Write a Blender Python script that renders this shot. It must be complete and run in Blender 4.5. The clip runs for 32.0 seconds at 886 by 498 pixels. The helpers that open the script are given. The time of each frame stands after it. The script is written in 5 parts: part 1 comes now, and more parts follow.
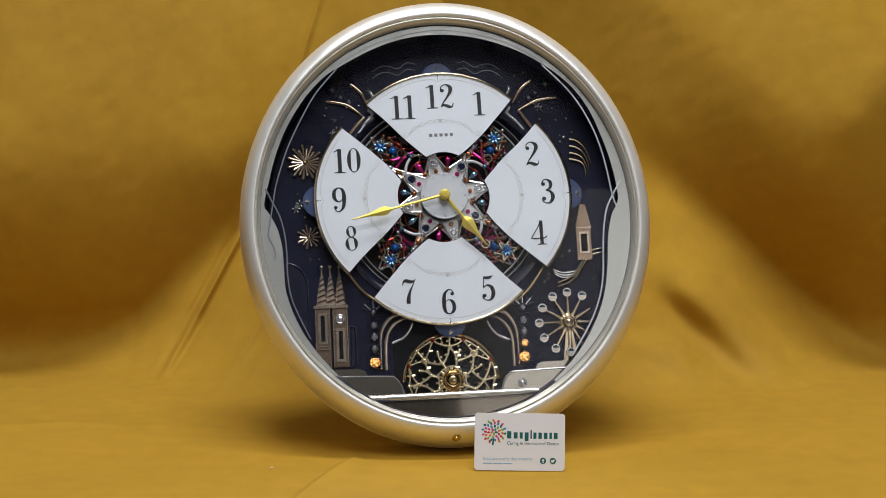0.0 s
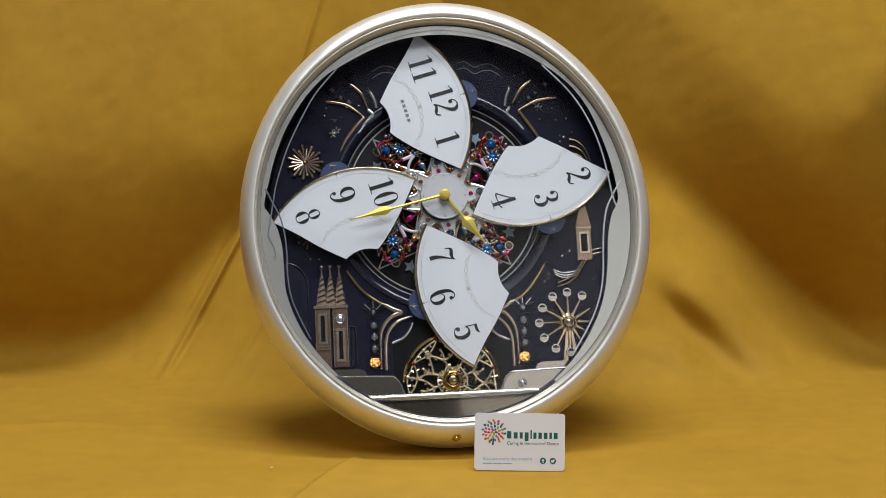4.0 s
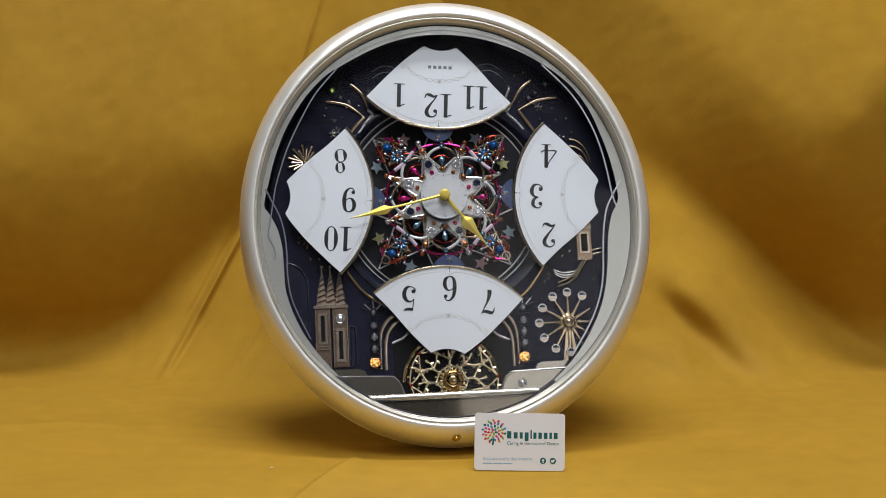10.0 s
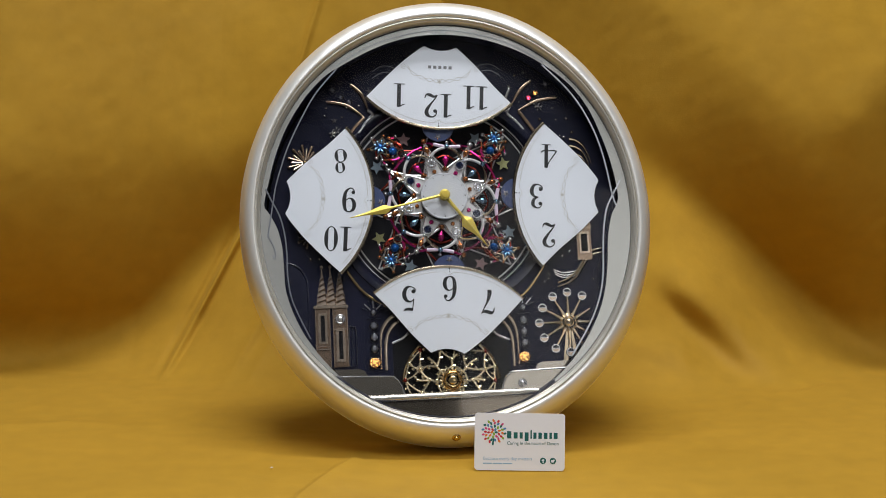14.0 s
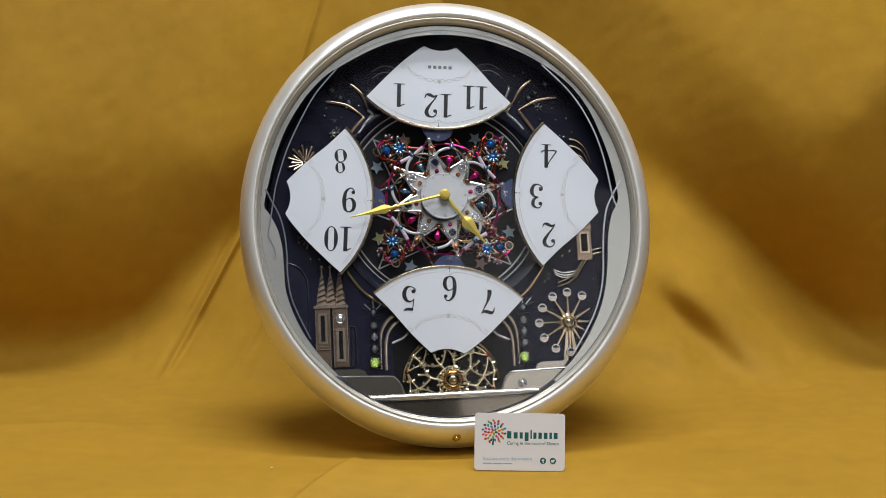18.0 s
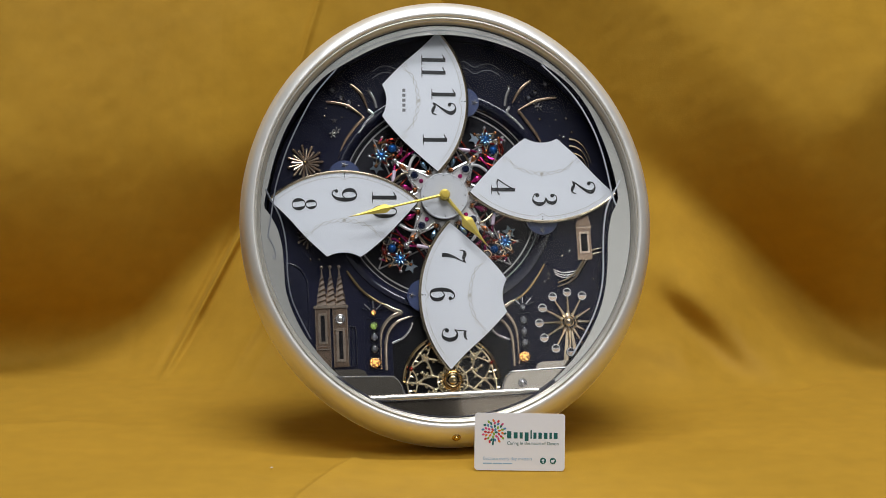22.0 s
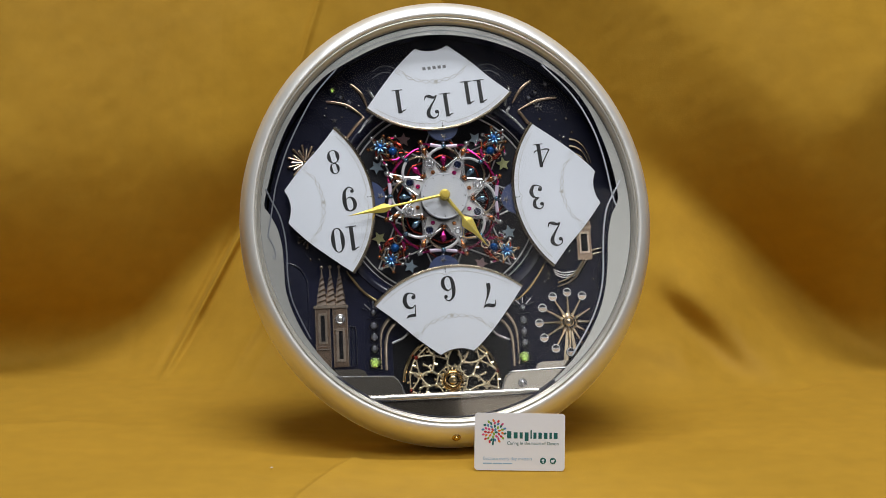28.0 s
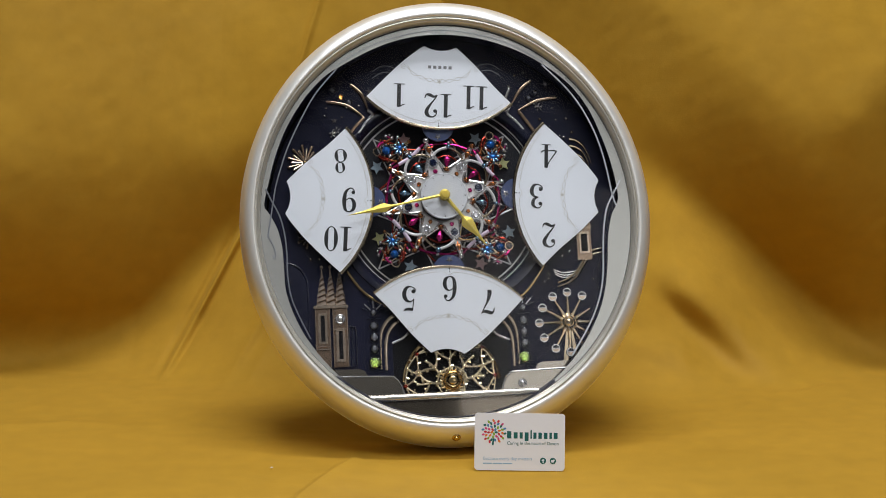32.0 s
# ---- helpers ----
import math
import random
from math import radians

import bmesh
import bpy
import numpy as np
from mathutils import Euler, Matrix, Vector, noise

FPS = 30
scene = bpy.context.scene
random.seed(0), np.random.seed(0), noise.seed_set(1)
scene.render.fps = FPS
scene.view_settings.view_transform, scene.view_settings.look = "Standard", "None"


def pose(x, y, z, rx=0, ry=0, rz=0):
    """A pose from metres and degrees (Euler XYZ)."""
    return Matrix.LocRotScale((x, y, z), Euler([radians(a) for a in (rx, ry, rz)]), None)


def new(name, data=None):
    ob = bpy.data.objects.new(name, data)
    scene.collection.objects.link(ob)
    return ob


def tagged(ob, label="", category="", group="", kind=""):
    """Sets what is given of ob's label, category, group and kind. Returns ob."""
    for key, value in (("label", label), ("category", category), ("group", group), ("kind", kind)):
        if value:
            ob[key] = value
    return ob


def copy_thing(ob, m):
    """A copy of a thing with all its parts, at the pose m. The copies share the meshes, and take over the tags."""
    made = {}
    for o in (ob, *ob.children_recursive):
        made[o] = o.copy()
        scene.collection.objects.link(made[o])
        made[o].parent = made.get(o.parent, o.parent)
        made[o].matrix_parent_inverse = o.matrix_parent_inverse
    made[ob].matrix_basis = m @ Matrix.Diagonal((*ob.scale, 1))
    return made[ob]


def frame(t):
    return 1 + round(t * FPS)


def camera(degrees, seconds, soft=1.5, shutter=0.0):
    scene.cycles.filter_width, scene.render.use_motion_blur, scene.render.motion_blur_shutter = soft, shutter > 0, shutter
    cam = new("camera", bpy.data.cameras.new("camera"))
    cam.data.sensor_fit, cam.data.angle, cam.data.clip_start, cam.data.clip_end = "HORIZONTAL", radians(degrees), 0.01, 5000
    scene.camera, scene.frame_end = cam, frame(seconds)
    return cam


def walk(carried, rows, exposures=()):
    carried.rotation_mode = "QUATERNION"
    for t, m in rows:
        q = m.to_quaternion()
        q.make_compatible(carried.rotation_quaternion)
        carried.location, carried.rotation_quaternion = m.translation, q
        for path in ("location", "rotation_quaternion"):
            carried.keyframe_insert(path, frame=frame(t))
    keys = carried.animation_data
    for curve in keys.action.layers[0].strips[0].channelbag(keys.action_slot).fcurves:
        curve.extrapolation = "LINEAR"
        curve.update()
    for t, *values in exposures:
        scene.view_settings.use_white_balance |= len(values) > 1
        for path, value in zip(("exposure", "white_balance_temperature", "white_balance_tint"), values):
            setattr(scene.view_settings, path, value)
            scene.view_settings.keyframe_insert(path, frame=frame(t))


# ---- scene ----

# camera: stands still, looks slightly down at the clock
cam = camera(36.0, 32.0, soft=0.8)
CAM = pose(0, 0, 0.388, 82, 0, 0)
walk(cam, [(0, CAM), (32, CAM)], exposures=[(0, 0.02), (32, 0.02)])

# light: two large soft ceiling lamps and two side lights in a plain room
world = bpy.data.worlds.new("world")
scene.world = world
world.use_nodes = True
world.node_tree.nodes["Background"].inputs[0].default_value = (0.75, 0.85, 1.0, 1)
world.node_tree.nodes["Background"].inputs[1].default_value = 0.1


def ceiling_lamp(x, y, z, w, d, watts, colour):
    la = bpy.data.lights.new("ceiling_lamp", "AREA")
    la.shape, la.size, la.size_y, la.energy, la.color = "RECTANGLE", w, d, watts, colour
    ob = new("ceiling_lamp", la)
    ob.matrix_world = pose(x, y, z)
    return ob


ceiling_lamp(0.0, 1.15, 2.92, 1.5, 0.30, 50, (0.97, 0.98, 1.0))
ceiling_lamp(0.45, -0.25, 2.92, 1.8, 1.3, 51, (0.97, 0.98, 1.0))


def side_light(x, y, z, w, h, watts, colour, turn):
    """An upright area light just inside a wall; no window opening is built."""
    la = bpy.data.lights.new("side_light", "AREA")
    la.shape, la.size, la.size_y, la.energy, la.color = "RECTANGLE", w, h, watts, colour
    ob = new("side_light", la)
    ob.matrix_world = pose(x, y, z, 90, 0, turn)
    return ob


# stands for a window inferred from bright reflections in the right ledge and apron
side_light(1.40, -2.28, 1.75, 1.25, 1.7, 4.5, (1.0, 0.965, 0.93), 0)
# weak fill added at the west wall, no source known there
side_light(-2.08, -0.2, 1.45, 1.8, 1.7, 2.0, (0.90, 0.95, 1.0), 270)


# ---- materials ----
def node(nt, kind, **props):
    n = nt.nodes.new(kind)
    for k, v in props.items():
        if k == "noise_dimensions":
            n.noise_dimensions = v
    return n


def material(name, colour, rough=0.5, metal=0.0, vary=0.15, scale=40.0, bump=0.0, bump_scale=400.0,
             emit=0.0, coat=0.0, spec=0.5, per_object=0.0):
    """Principled surface with colour variation at two scales, uneven gloss and fine relief."""
    m = bpy.data.materials.new(name)
    m.use_nodes = True
    nt = m.node_tree
    b = nt.nodes["Principled BSDF"]
    b.inputs["Metallic"].default_value = metal
    b.inputs["Coat Weight"].default_value = coat
    b.inputs["Specular IOR Level"].default_value = spec
    tc = nt.nodes.new("ShaderNodeTexCoord")
    n1, n2 = nt.nodes.new("ShaderNodeTexNoise"), nt.nodes.new("ShaderNodeTexNoise")
    n1.inputs["Scale"].default_value, n2.inputs["Scale"].default_value = scale, scale * 9
    n1.inputs["Detail"].default_value = n2.inputs["Detail"].default_value = 4
    for n in (n1, n2):
        nt.links.new(tc.outputs["Object"], n.inputs["Vector"])
    add = nt.nodes.new("ShaderNodeMath")
    add.operation = "ADD"
    nt.links.new(n1.outputs["Fac"], add.inputs[0])
    nt.links.new(n2.outputs["Fac"], add.inputs[1])
    mr = nt.nodes.new("ShaderNodeMapRange")
    mr.inputs["From Min"].default_value, mr.inputs["From Max"].default_value = 0.6, 1.4
    mr.inputs["To Min"].default_value, mr.inputs["To Max"].default_value = 1 - vary, 1 + vary
    nt.links.new(add.outputs[0], mr.inputs["Value"])
    mul = nt.nodes.new("ShaderNodeVectorMath")
    mul.operation = "SCALE"
    mul.inputs[0].default_value = colour
    fac = mr.outputs[0]
    if per_object:
        oi = nt.nodes.new("ShaderNodeObjectInfo")
        mo = nt.nodes.new("ShaderNodeMapRange")
        mo.inputs["To Min"].default_value, mo.inputs["To Max"].default_value = 1 - per_object, 1 + per_object
        nt.links.new(oi.outputs["Random"], mo.inputs["Value"])
        mm = nt.nodes.new("ShaderNodeMath")
        mm.operation = "MULTIPLY"
        nt.links.new(fac, mm.inputs[0])
        nt.links.new(mo.outputs[0], mm.inputs[1])
        fac = mm.outputs[0]
    nt.links.new(fac, mul.inputs["Scale"])
    nt.links.new(mul.outputs[0], b.inputs["Base Color"])
    rr = nt.nodes.new("ShaderNodeMapRange")
    rr.inputs["From Min"].default_value, rr.inputs["From Max"].default_value = 0.3, 0.7
    rr.inputs["To Min"].default_value, rr.inputs["To Max"].default_value = rough * 0.85, min(1, rough * 1.15)
    nt.links.new(n1.outputs["Fac"], rr.inputs["Value"])
    nt.links.new(rr.outputs[0], b.inputs["Roughness"])
    if bump:
        n3 = nt.nodes.new("ShaderNodeTexNoise")
        n3.inputs["Scale"].default_value = bump_scale
        nt.links.new(tc.outputs["Object"], n3.inputs["Vector"])
        bp = nt.nodes.new("ShaderNodeBump")
        bp.inputs["Strength"].default_value, bp.inputs["Distance"].default_value = bump, 0.001
        nt.links.new(n3.outputs["Fac"], bp.inputs["Height"])
        nt.links.new(bp.outputs[0], b.inputs["Normal"])
    if emit:
        b.inputs["Emission Color"].default_value = (*colour, 1)
        b.inputs["Emission Strength"].default_value = emit
    return m


def clear_material(name, gloss, tint=(1, 1, 1), rough=0.02):
    """Thin clear glass or plastic: see-through, with mirror gloss that grows at grazing angles."""
    m = bpy.data.materials.new(name)
    m.use_nodes = True
    nt = m.node_tree
    nt.nodes.remove(nt.nodes["Principled BSDF"])
    tr, gl, mix = (nt.nodes.new("ShaderNodeBsdfTransparent"), nt.nodes.new("ShaderNodeBsdfGlossy"),
                   nt.nodes.new("ShaderNodeMixShader"))
    fr = nt.nodes.new("ShaderNodeFresnel")
    fr.inputs["IOR"].default_value = gloss
    gl.inputs["Roughness"].default_value = rough
    tr.inputs["Color"].default_value = (*tint, 1)
    nt.links.new(fr.outputs[0], mix.inputs[0])
    nt.links.new(tr.outputs[0], mix.inputs[1])
    nt.links.new(gl.outputs[0], mix.inputs[2])
    nt.links.new(mix.outputs[0], nt.nodes["Material Output"].inputs[0])
    return m


def cloth_material():
    m = material("mustard_cloth", (0.45, 0.251, 0.021), rough=0.78, vary=0.10, scale=5.0, spec=0.25)
    nt = m.node_tree
    b = nt.nodes["Principled BSDF"]
    b.inputs["Sheen Weight"].default_value = 0.12
    b.inputs["Sheen Tint"].default_value = (1, 0.75, 0.2, 1)
    tc = nt.nodes.new("ShaderNodeTexCoord")
    waves = []
    for axis, sc in (("X", 900.0), ("Y", 900.0)):
        w = nt.nodes.new("ShaderNodeTexWave")
        w.bands_direction = axis
        w.inputs["Scale"].default_value = sc
        w.inputs["Distortion"].default_value = 1.0
        nt.links.new(tc.outputs["UV"], w.inputs["Vector"])
        waves.append(w)
    cr = nt.nodes.new("ShaderNodeTexNoise")
    cr.inputs["Scale"].default_value, cr.inputs["Detail"].default_value = 16.0, 6.0
    nt.links.new(tc.outputs["Object"], cr.inputs["Vector"])
    s = nt.nodes.new("ShaderNodeMath")
    s.operation = "ADD"
    nt.links.new(waves[0].outputs["Fac"], s.inputs[0])
    nt.links.new(waves[1].outputs["Fac"], s.inputs[1])
    b1, b2 = nt.nodes.new("ShaderNodeBump"), nt.nodes.new("ShaderNodeBump")
    b1.inputs["Strength"].default_value, b1.inputs["Distance"].default_value = 0.12, 0.0004
    b2.inputs["Strength"].default_value, b2.inputs["Distance"].default_value = 0.35, 0.004
    nt.links.new(s.outputs[0], b1.inputs["Height"])
    nt.links.new(cr.outputs["Fac"], b2.inputs["Height"])
    fine = nt.nodes.new("ShaderNodeTexNoise")
    fine.inputs["Scale"].default_value, fine.inputs["Detail"].default_value = 60.0, 5.0
    nt.links.new(tc.outputs["Object"], fine.inputs["Vector"])
    b3 = nt.nodes.new("ShaderNodeBump")
    b3.inputs["Strength"].default_value, b3.inputs["Distance"].default_value = 0.30, 0.0012
    nt.links.new(fine.outputs["Fac"], b3.inputs["Height"])
    nt.links.new(b1.outputs[0], b3.inputs["Normal"])
    nt.links.new(b3.outputs[0], b2.inputs["Normal"])
    nt.links.new(b2.outputs[0], b.inputs["Normal"])
    return m


CLOTH = cloth_material()
ROOM = material("room_paint", (0.15, 0.145, 0.14), rough=0.8, vary=0.04, scale=3)
CEILING = material("ceiling_paint", (0.66, 0.65, 0.63), rough=0.8, vary=0.04, scale=3)
FLOOR = material("floor_paint", (0.20, 0.19, 0.18), rough=0.7, vary=0.1, scale=3)
CHAMPAGNE = material("satin_champagne_paint", (0.86, 0.855, 0.82), rough=0.38, metal=0.58, vary=0.012, scale=60)
CHAMPAGNE_DARK = material("pale_champagne_trim", (0.66, 0.64, 0.58), rough=0.34, metal=0.72, vary=0.008, scale=60)
SILVER_PRINT = material("silver_print", (0.68, 0.67, 0.64), rough=0.22, metal=0.6, vary=0.03, scale=30)
LINE_PRINT = material("grey_line_print", (0.20, 0.21, 0.24), rough=0.4, metal=0.3, vary=0.05)
PALE_LINE = material("pale_line_print", (0.6, 0.62, 0.68), rough=0.3, metal=0.4, vary=0.05)
NAVY = material("navy_plastic", (0.012, 0.013, 0.030), rough=0.30, vary=0.25, scale=30, spec=0.14, bump=0.05, bump_scale=900)
NAVY_MID = material("blue_plastic", (0.042, 0.062, 0.155), rough=0.35, vary=0.2, scale=60, bump=0.05, bump_scale=1500)
NAVY_GLOSS = material("glossy_navy_lacquer", (0.014, 0.016, 0.036), rough=0.07, metal=0.2, vary=0.15, scale=30, coat=1.0)
WELL = material("dark_blue_grey_plastic", (0.011, 0.011, 0.017), rough=0.5, vary=0.2, scale=30, spec=0.2)
BLACK = material("black_plastic", (0.006, 0.006, 0.008), rough=0.55, vary=0.3, scale=40, spec=0.15)
WHITE = material("white_panel_lacquer", (0.79, 0.81, 0.87), rough=0.32, vary=0.015, scale=12, bump=0.02, bump_scale=700)
HUB = material("pearl_white_disc", (0.60, 0.61, 0.65), rough=0.35, vary=0.02, scale=30)
INK = material("black_ink", (0.010, 0.010, 0.012), rough=0.4, vary=0.1)
INK_GREY = material("grey_ink", (0.20, 0.20, 0.21), rough=0.5, vary=0.1)
INK_SOFT = material("grey_gold_ink", (0.48, 0.46, 0.42), rough=0.5, vary=0.15, scale=200)
GOLD = material("gold_plating", (0.83, 0.62, 0.33), rough=0.08, metal=1.0, vary=0.06, scale=90, per_object=0.1)
PALE_GOLD = material("pale_gold_plating", (0.82, 0.68, 0.50), rough=0.14, metal=1.0, vary=0.08, scale=90, per_object=0.1)
SCREW = material("aged_brass", (0.55, 0.40, 0.16), rough=0.14, metal=1.0, vary=0.1, scale=90)
BRASS = material("brass_paint", (0.70, 0.53, 0.10), rough=0.34, metal=0.55, vary=0.05, scale=80)
CHROME = material("chrome_plating", (0.84, 0.83, 0.84), rough=0.13, metal=0.85, vary=0.05, scale=60)
LIP = material("satin_beige_plating", (0.72, 0.67, 0.61), rough=0.24, metal=0.9, vary=0.04, scale=20)
MIRROR = material("bronze_mirror_plating", (0.56, 0.51, 0.45), rough=0.05, metal=1.0, vary=0.03, scale=20)
SILVER = material("satin_silver_plating", (0.88, 0.87, 0.88), rough=0.14, metal=0.4, vary=0.05, scale=90)
COPPER = material("copper_plating", (0.56, 0.22, 0.085), rough=0.15, metal=0.9, vary=0.1, scale=120, per_object=0.2)
MAGENTA = material("magenta_plating", (0.60, 0.03, 0.22), rough=0.14, metal=0.8, vary=0.1, scale=120, per_object=0.25)
LILAC = material("lilac_plating", (0.90, 0.74, 0.92), rough=0.12, metal=0.3, vary=0.1, scale=120, per_object=0.2)
SKY = material("sky_blue_plating", (0.30, 0.48, 0.68), rough=0.12, metal=0.9, vary=0.1, scale=120, per_object=0.2)
SAPPHIRE = material("sapphire_jewel", (0.03, 0.16, 0.52), rough=0.06, metal=0.7, vary=0.15, scale=200, per_object=0.2)
MIDNIGHT = material("midnight_jewel", (0.010, 0.018, 0.06), rough=0.05, metal=0.4, vary=0.1, scale=200, coat=1)
RUBY = material("ruby_plating", (0.42, 0.05, 0.03), rough=0.14, metal=0.8, vary=0.1, scale=120, per_object=0.2)
BRONZE = material("bronze_plating", (0.74, 0.61, 0.50), rough=0.12, metal=0.85, vary=0.1, scale=90, per_object=0.12)
STAR_BLUE = material("pale_blue_star", (0.30, 0.38, 0.46), rough=0.35, metal=0.4, vary=0.05)
STAR_LIME = material("pale_lime_star", (0.42, 0.42, 0.20), rough=0.35, metal=0.4, vary=0.05)
STAR_PINK = material("pale_pink_star", (0.40, 0.26, 0.27), rough=0.35, metal=0.4, vary=0.05)
SPARK = material("bright_silver_gilt", (0.95, 0.91, 0.85), rough=0.08, metal=0.9, vary=0.05, scale=90, per_object=0.05)
CRYSTAL = clear_material("clear_crystal", 1.9, (0.92, 0.93, 0.95), 0.04)
TOWER = material("brown_bronze_plating", (0.40, 0.285, 0.21), rough=0.12, metal=0.75, vary=0.12, scale=90, per_object=0.12)
LACE_GOLD = material("bright_lace_gold", (0.88, 0.76, 0.52), rough=0.16, metal=0.8, vary=0.08, scale=90, per_object=0.15)
SMOKE_MIRROR = material("smoked_bronze_mirror", (0.30, 0.255, 0.21), rough=0.06, metal=1.0, vary=0.05, scale=20)
SPIRE = material("bright_bronze_plating", (0.64, 0.51, 0.41), rough=0.14, metal=0.62, vary=0.12, scale=90, per_object=0.1)
GLASS = clear_material("front_glass", 1.29, (0.97, 0.98, 0.98), 0.01)
def glow_material(name, colour, strength):
    """A lit cut-glass lamp face: the facets glow unevenly."""
    m = material(name, colour, rough=0.12, vary=0.0, emit=1.0)
    m.node_tree.nodes["Principled BSDF"].inputs["Emission Color"].default_value = (*colour, 1)
    m.node_tree.nodes["Vector Math"].inputs[0].default_value = tuple(0.12 + 0.25 * v for v in colour)
    nt = m.node_tree
    b = nt.nodes["Principled BSDF"]
    tc, vo, mr = nt.nodes.new("ShaderNodeTexCoord"), nt.nodes.new("ShaderNodeTexVoronoi"), nt.nodes.new("ShaderNodeMapRange")
    vo.inputs["Scale"].default_value = 560.0
    nt.links.new(tc.outputs["Object"], vo.inputs["Vector"])
    nt.links.new(vo.outputs["Color"], mr.inputs["Value"])
    mr.inputs["From Min"].default_value, mr.inputs["From Max"].default_value = 0.42, 0.85
    mr.inputs["To Min"].default_value, mr.inputs["To Max"].default_value = strength * 0.04, strength * 2.2
    nt.links.new(mr.outputs[0], b.inputs["Emission Strength"])
    return m


GLOW_RED = glow_material("red_lamp_face", (1.0, 0.05, 0.12), 4.5)
GLOW_AMBER = glow_material("amber_lamp_face", (1.0, 0.45, 0.10), 2.2)
GLOW_GREEN = glow_material("green_lamp_face", (0.42, 0.62, 0.10), 0.9)
GLINT = material("bright_glint_plating", (0.85, 0.85, 0.90), rough=0.08, metal=0.9, vary=0.1, scale=300)
LAMP_OFF = material("unlit_lamp_face", (0.50, 0.50, 0.56), rough=0.15, vary=0.2, scale=300, metal=0.5)
CARD = material("white_card_stock", (0.85, 0.885, 0.97), rough=0.32, vary=0.012, scale=30)
TEAL = material("teal_ink", (0.01, 0.13, 0.13), rough=0.4, vary=0.03)
INK_BLUE = material("pale_blue_ink", (0.30, 0.50, 0.72), rough=0.4, vary=0.03)


# ---- building blocks (millimetres in the clock's own space) ----
def mesh_of(name, bm, mat, smooth=True):
    bmesh.ops.recalc_face_normals(bm, faces=bm.faces)
    bmesh.ops.scale(bm, vec=(0.001, 0.001, 0.001), verts=bm.verts)
    me = bpy.data.meshes.new(name)
    bm.to_mesh(me)
    bm.free()
    for m in mat if isinstance(mat, (list, tuple)) else [mat]:
        me.materials.append(m)
    if smooth:
        me.shade_smooth()
        me.set_sharp_from_angle(angle=radians(38))
    return me


def part(name, bm, mat, parent, label="", smooth=True, m=None):
    """One mesh object under a thing or under a part."""
    me = bm if isinstance(bm, bpy.types.Mesh) else mesh_of(name, bm, mat, smooth)
    ob = new(name, me)
    ob.parent = parent
    if m is not None:
        ob.matrix_local = m
    return tagged(ob, label)


def at(x, y, z=0.0, rz=0.0, rx=0.0, ry=0.0):
    return pose(x / 1000, y / 1000, z / 1000, rx, ry, rz)


def prism(bm, pts, z0, z1, bevel=0.0):
    """A flat shape with thickness; pts is its outline."""
    lo = [bm.verts.new((x, y, z0)) for x, y in pts]
    hi = [bm.verts.new((x, y, z1)) for x, y in pts]
    n = len(pts)
    bm.faces.new(lo[::-1])
    top = bm.faces.new(hi)
    for i in range(n):
        bm.faces.new((lo[i], lo[(i + 1) % n], hi[(i + 1) % n], hi[i]))
    if bevel:
        bmesh.ops.bevel(bm, geom=list(top.edges), offset=bevel, segments=2, affect="EDGES")
    return bm


def band(bm, outer, inner, z0, z1):
    """A closed ring between two outlines with as many points, with thickness."""
    n = len(outer)
    rings = [[bm.verts.new((x, y, z)) for x, y in line] for line, z in ((outer, z0), (outer, z1), (inner, z1), (inner, z0))]
    for a in range(4):
        p, q = rings[a], rings[(a + 1) % 4]
        for i in range(n):
            bm.faces.new((p[i], p[(i + 1) % n], q[(i + 1) % n], q[i]))
    return bm


def smooth_path(pts, per=6, closed=False):
    """Points of any dimension joined by a gliding curve."""
    P = [np.array(p, float) for p in pts]
    n = len(P)
    out = []
    for i in range(n if closed else n - 1):
        if closed:
            a, b, c, d = P[i - 1], P[i], P[(i + 1) % n], P[(i + 2) % n]
        else:
            a, b, c, d = P[max(i - 1, 0)], P[i], P[i + 1], P[min(i + 2, n - 1)]
        for k in range(per):
            t = k / per
            out.append(0.5 * (2 * b + (c - a) * t + (2 * a - 5 * b + 4 * c - d) * t * t + (3 * b - a - 3 * c + d) * t ** 3))
    if not closed:
        out.append(P[-1])
    return out


def tube(bm, path, r, sides=6, closed=False, flat=1.0, taper=None):
    """A bar swept along a path of 3D points. flat: its height over its width."""
    P = [Vector(p) for p in path]
    n = len(P)
    rings = []
    for i, p in enumerate(P):
        if closed:
            d = P[(i + 1) % n] - P[i - 1]
        else:
            d = P[min(i + 1, n - 1)] - P[max(i - 1, 0)]
        d.normalize()
        side = d.cross(Vector((0, 0, 1)))
        if side.length < 1e-3:
            side = Vector((1, 0, 0))
        side.normalize()
        up = side.cross(d)
        rr = r * (taper(i / max(n - 1, 1)) if taper else 1.0)
        rings.append([bm.verts.new(p + side * (rr * math.cos(a)) + up * (rr * flat * math.sin(a)))
                      for a in (2 * math.pi * k / sides for k in range(sides))])
    for i in range(n if closed else n - 1):
        p, q = rings[i], rings[(i + 1) % n]
        for k in range(sides):
            bm.faces.new((p[k], p[(k + 1) % sides], q[(k + 1) % sides], q[k]))
    if not closed:
        bm.faces.new(rings[0][::-1])
        bm.faces.new(rings[-1])
    return bm


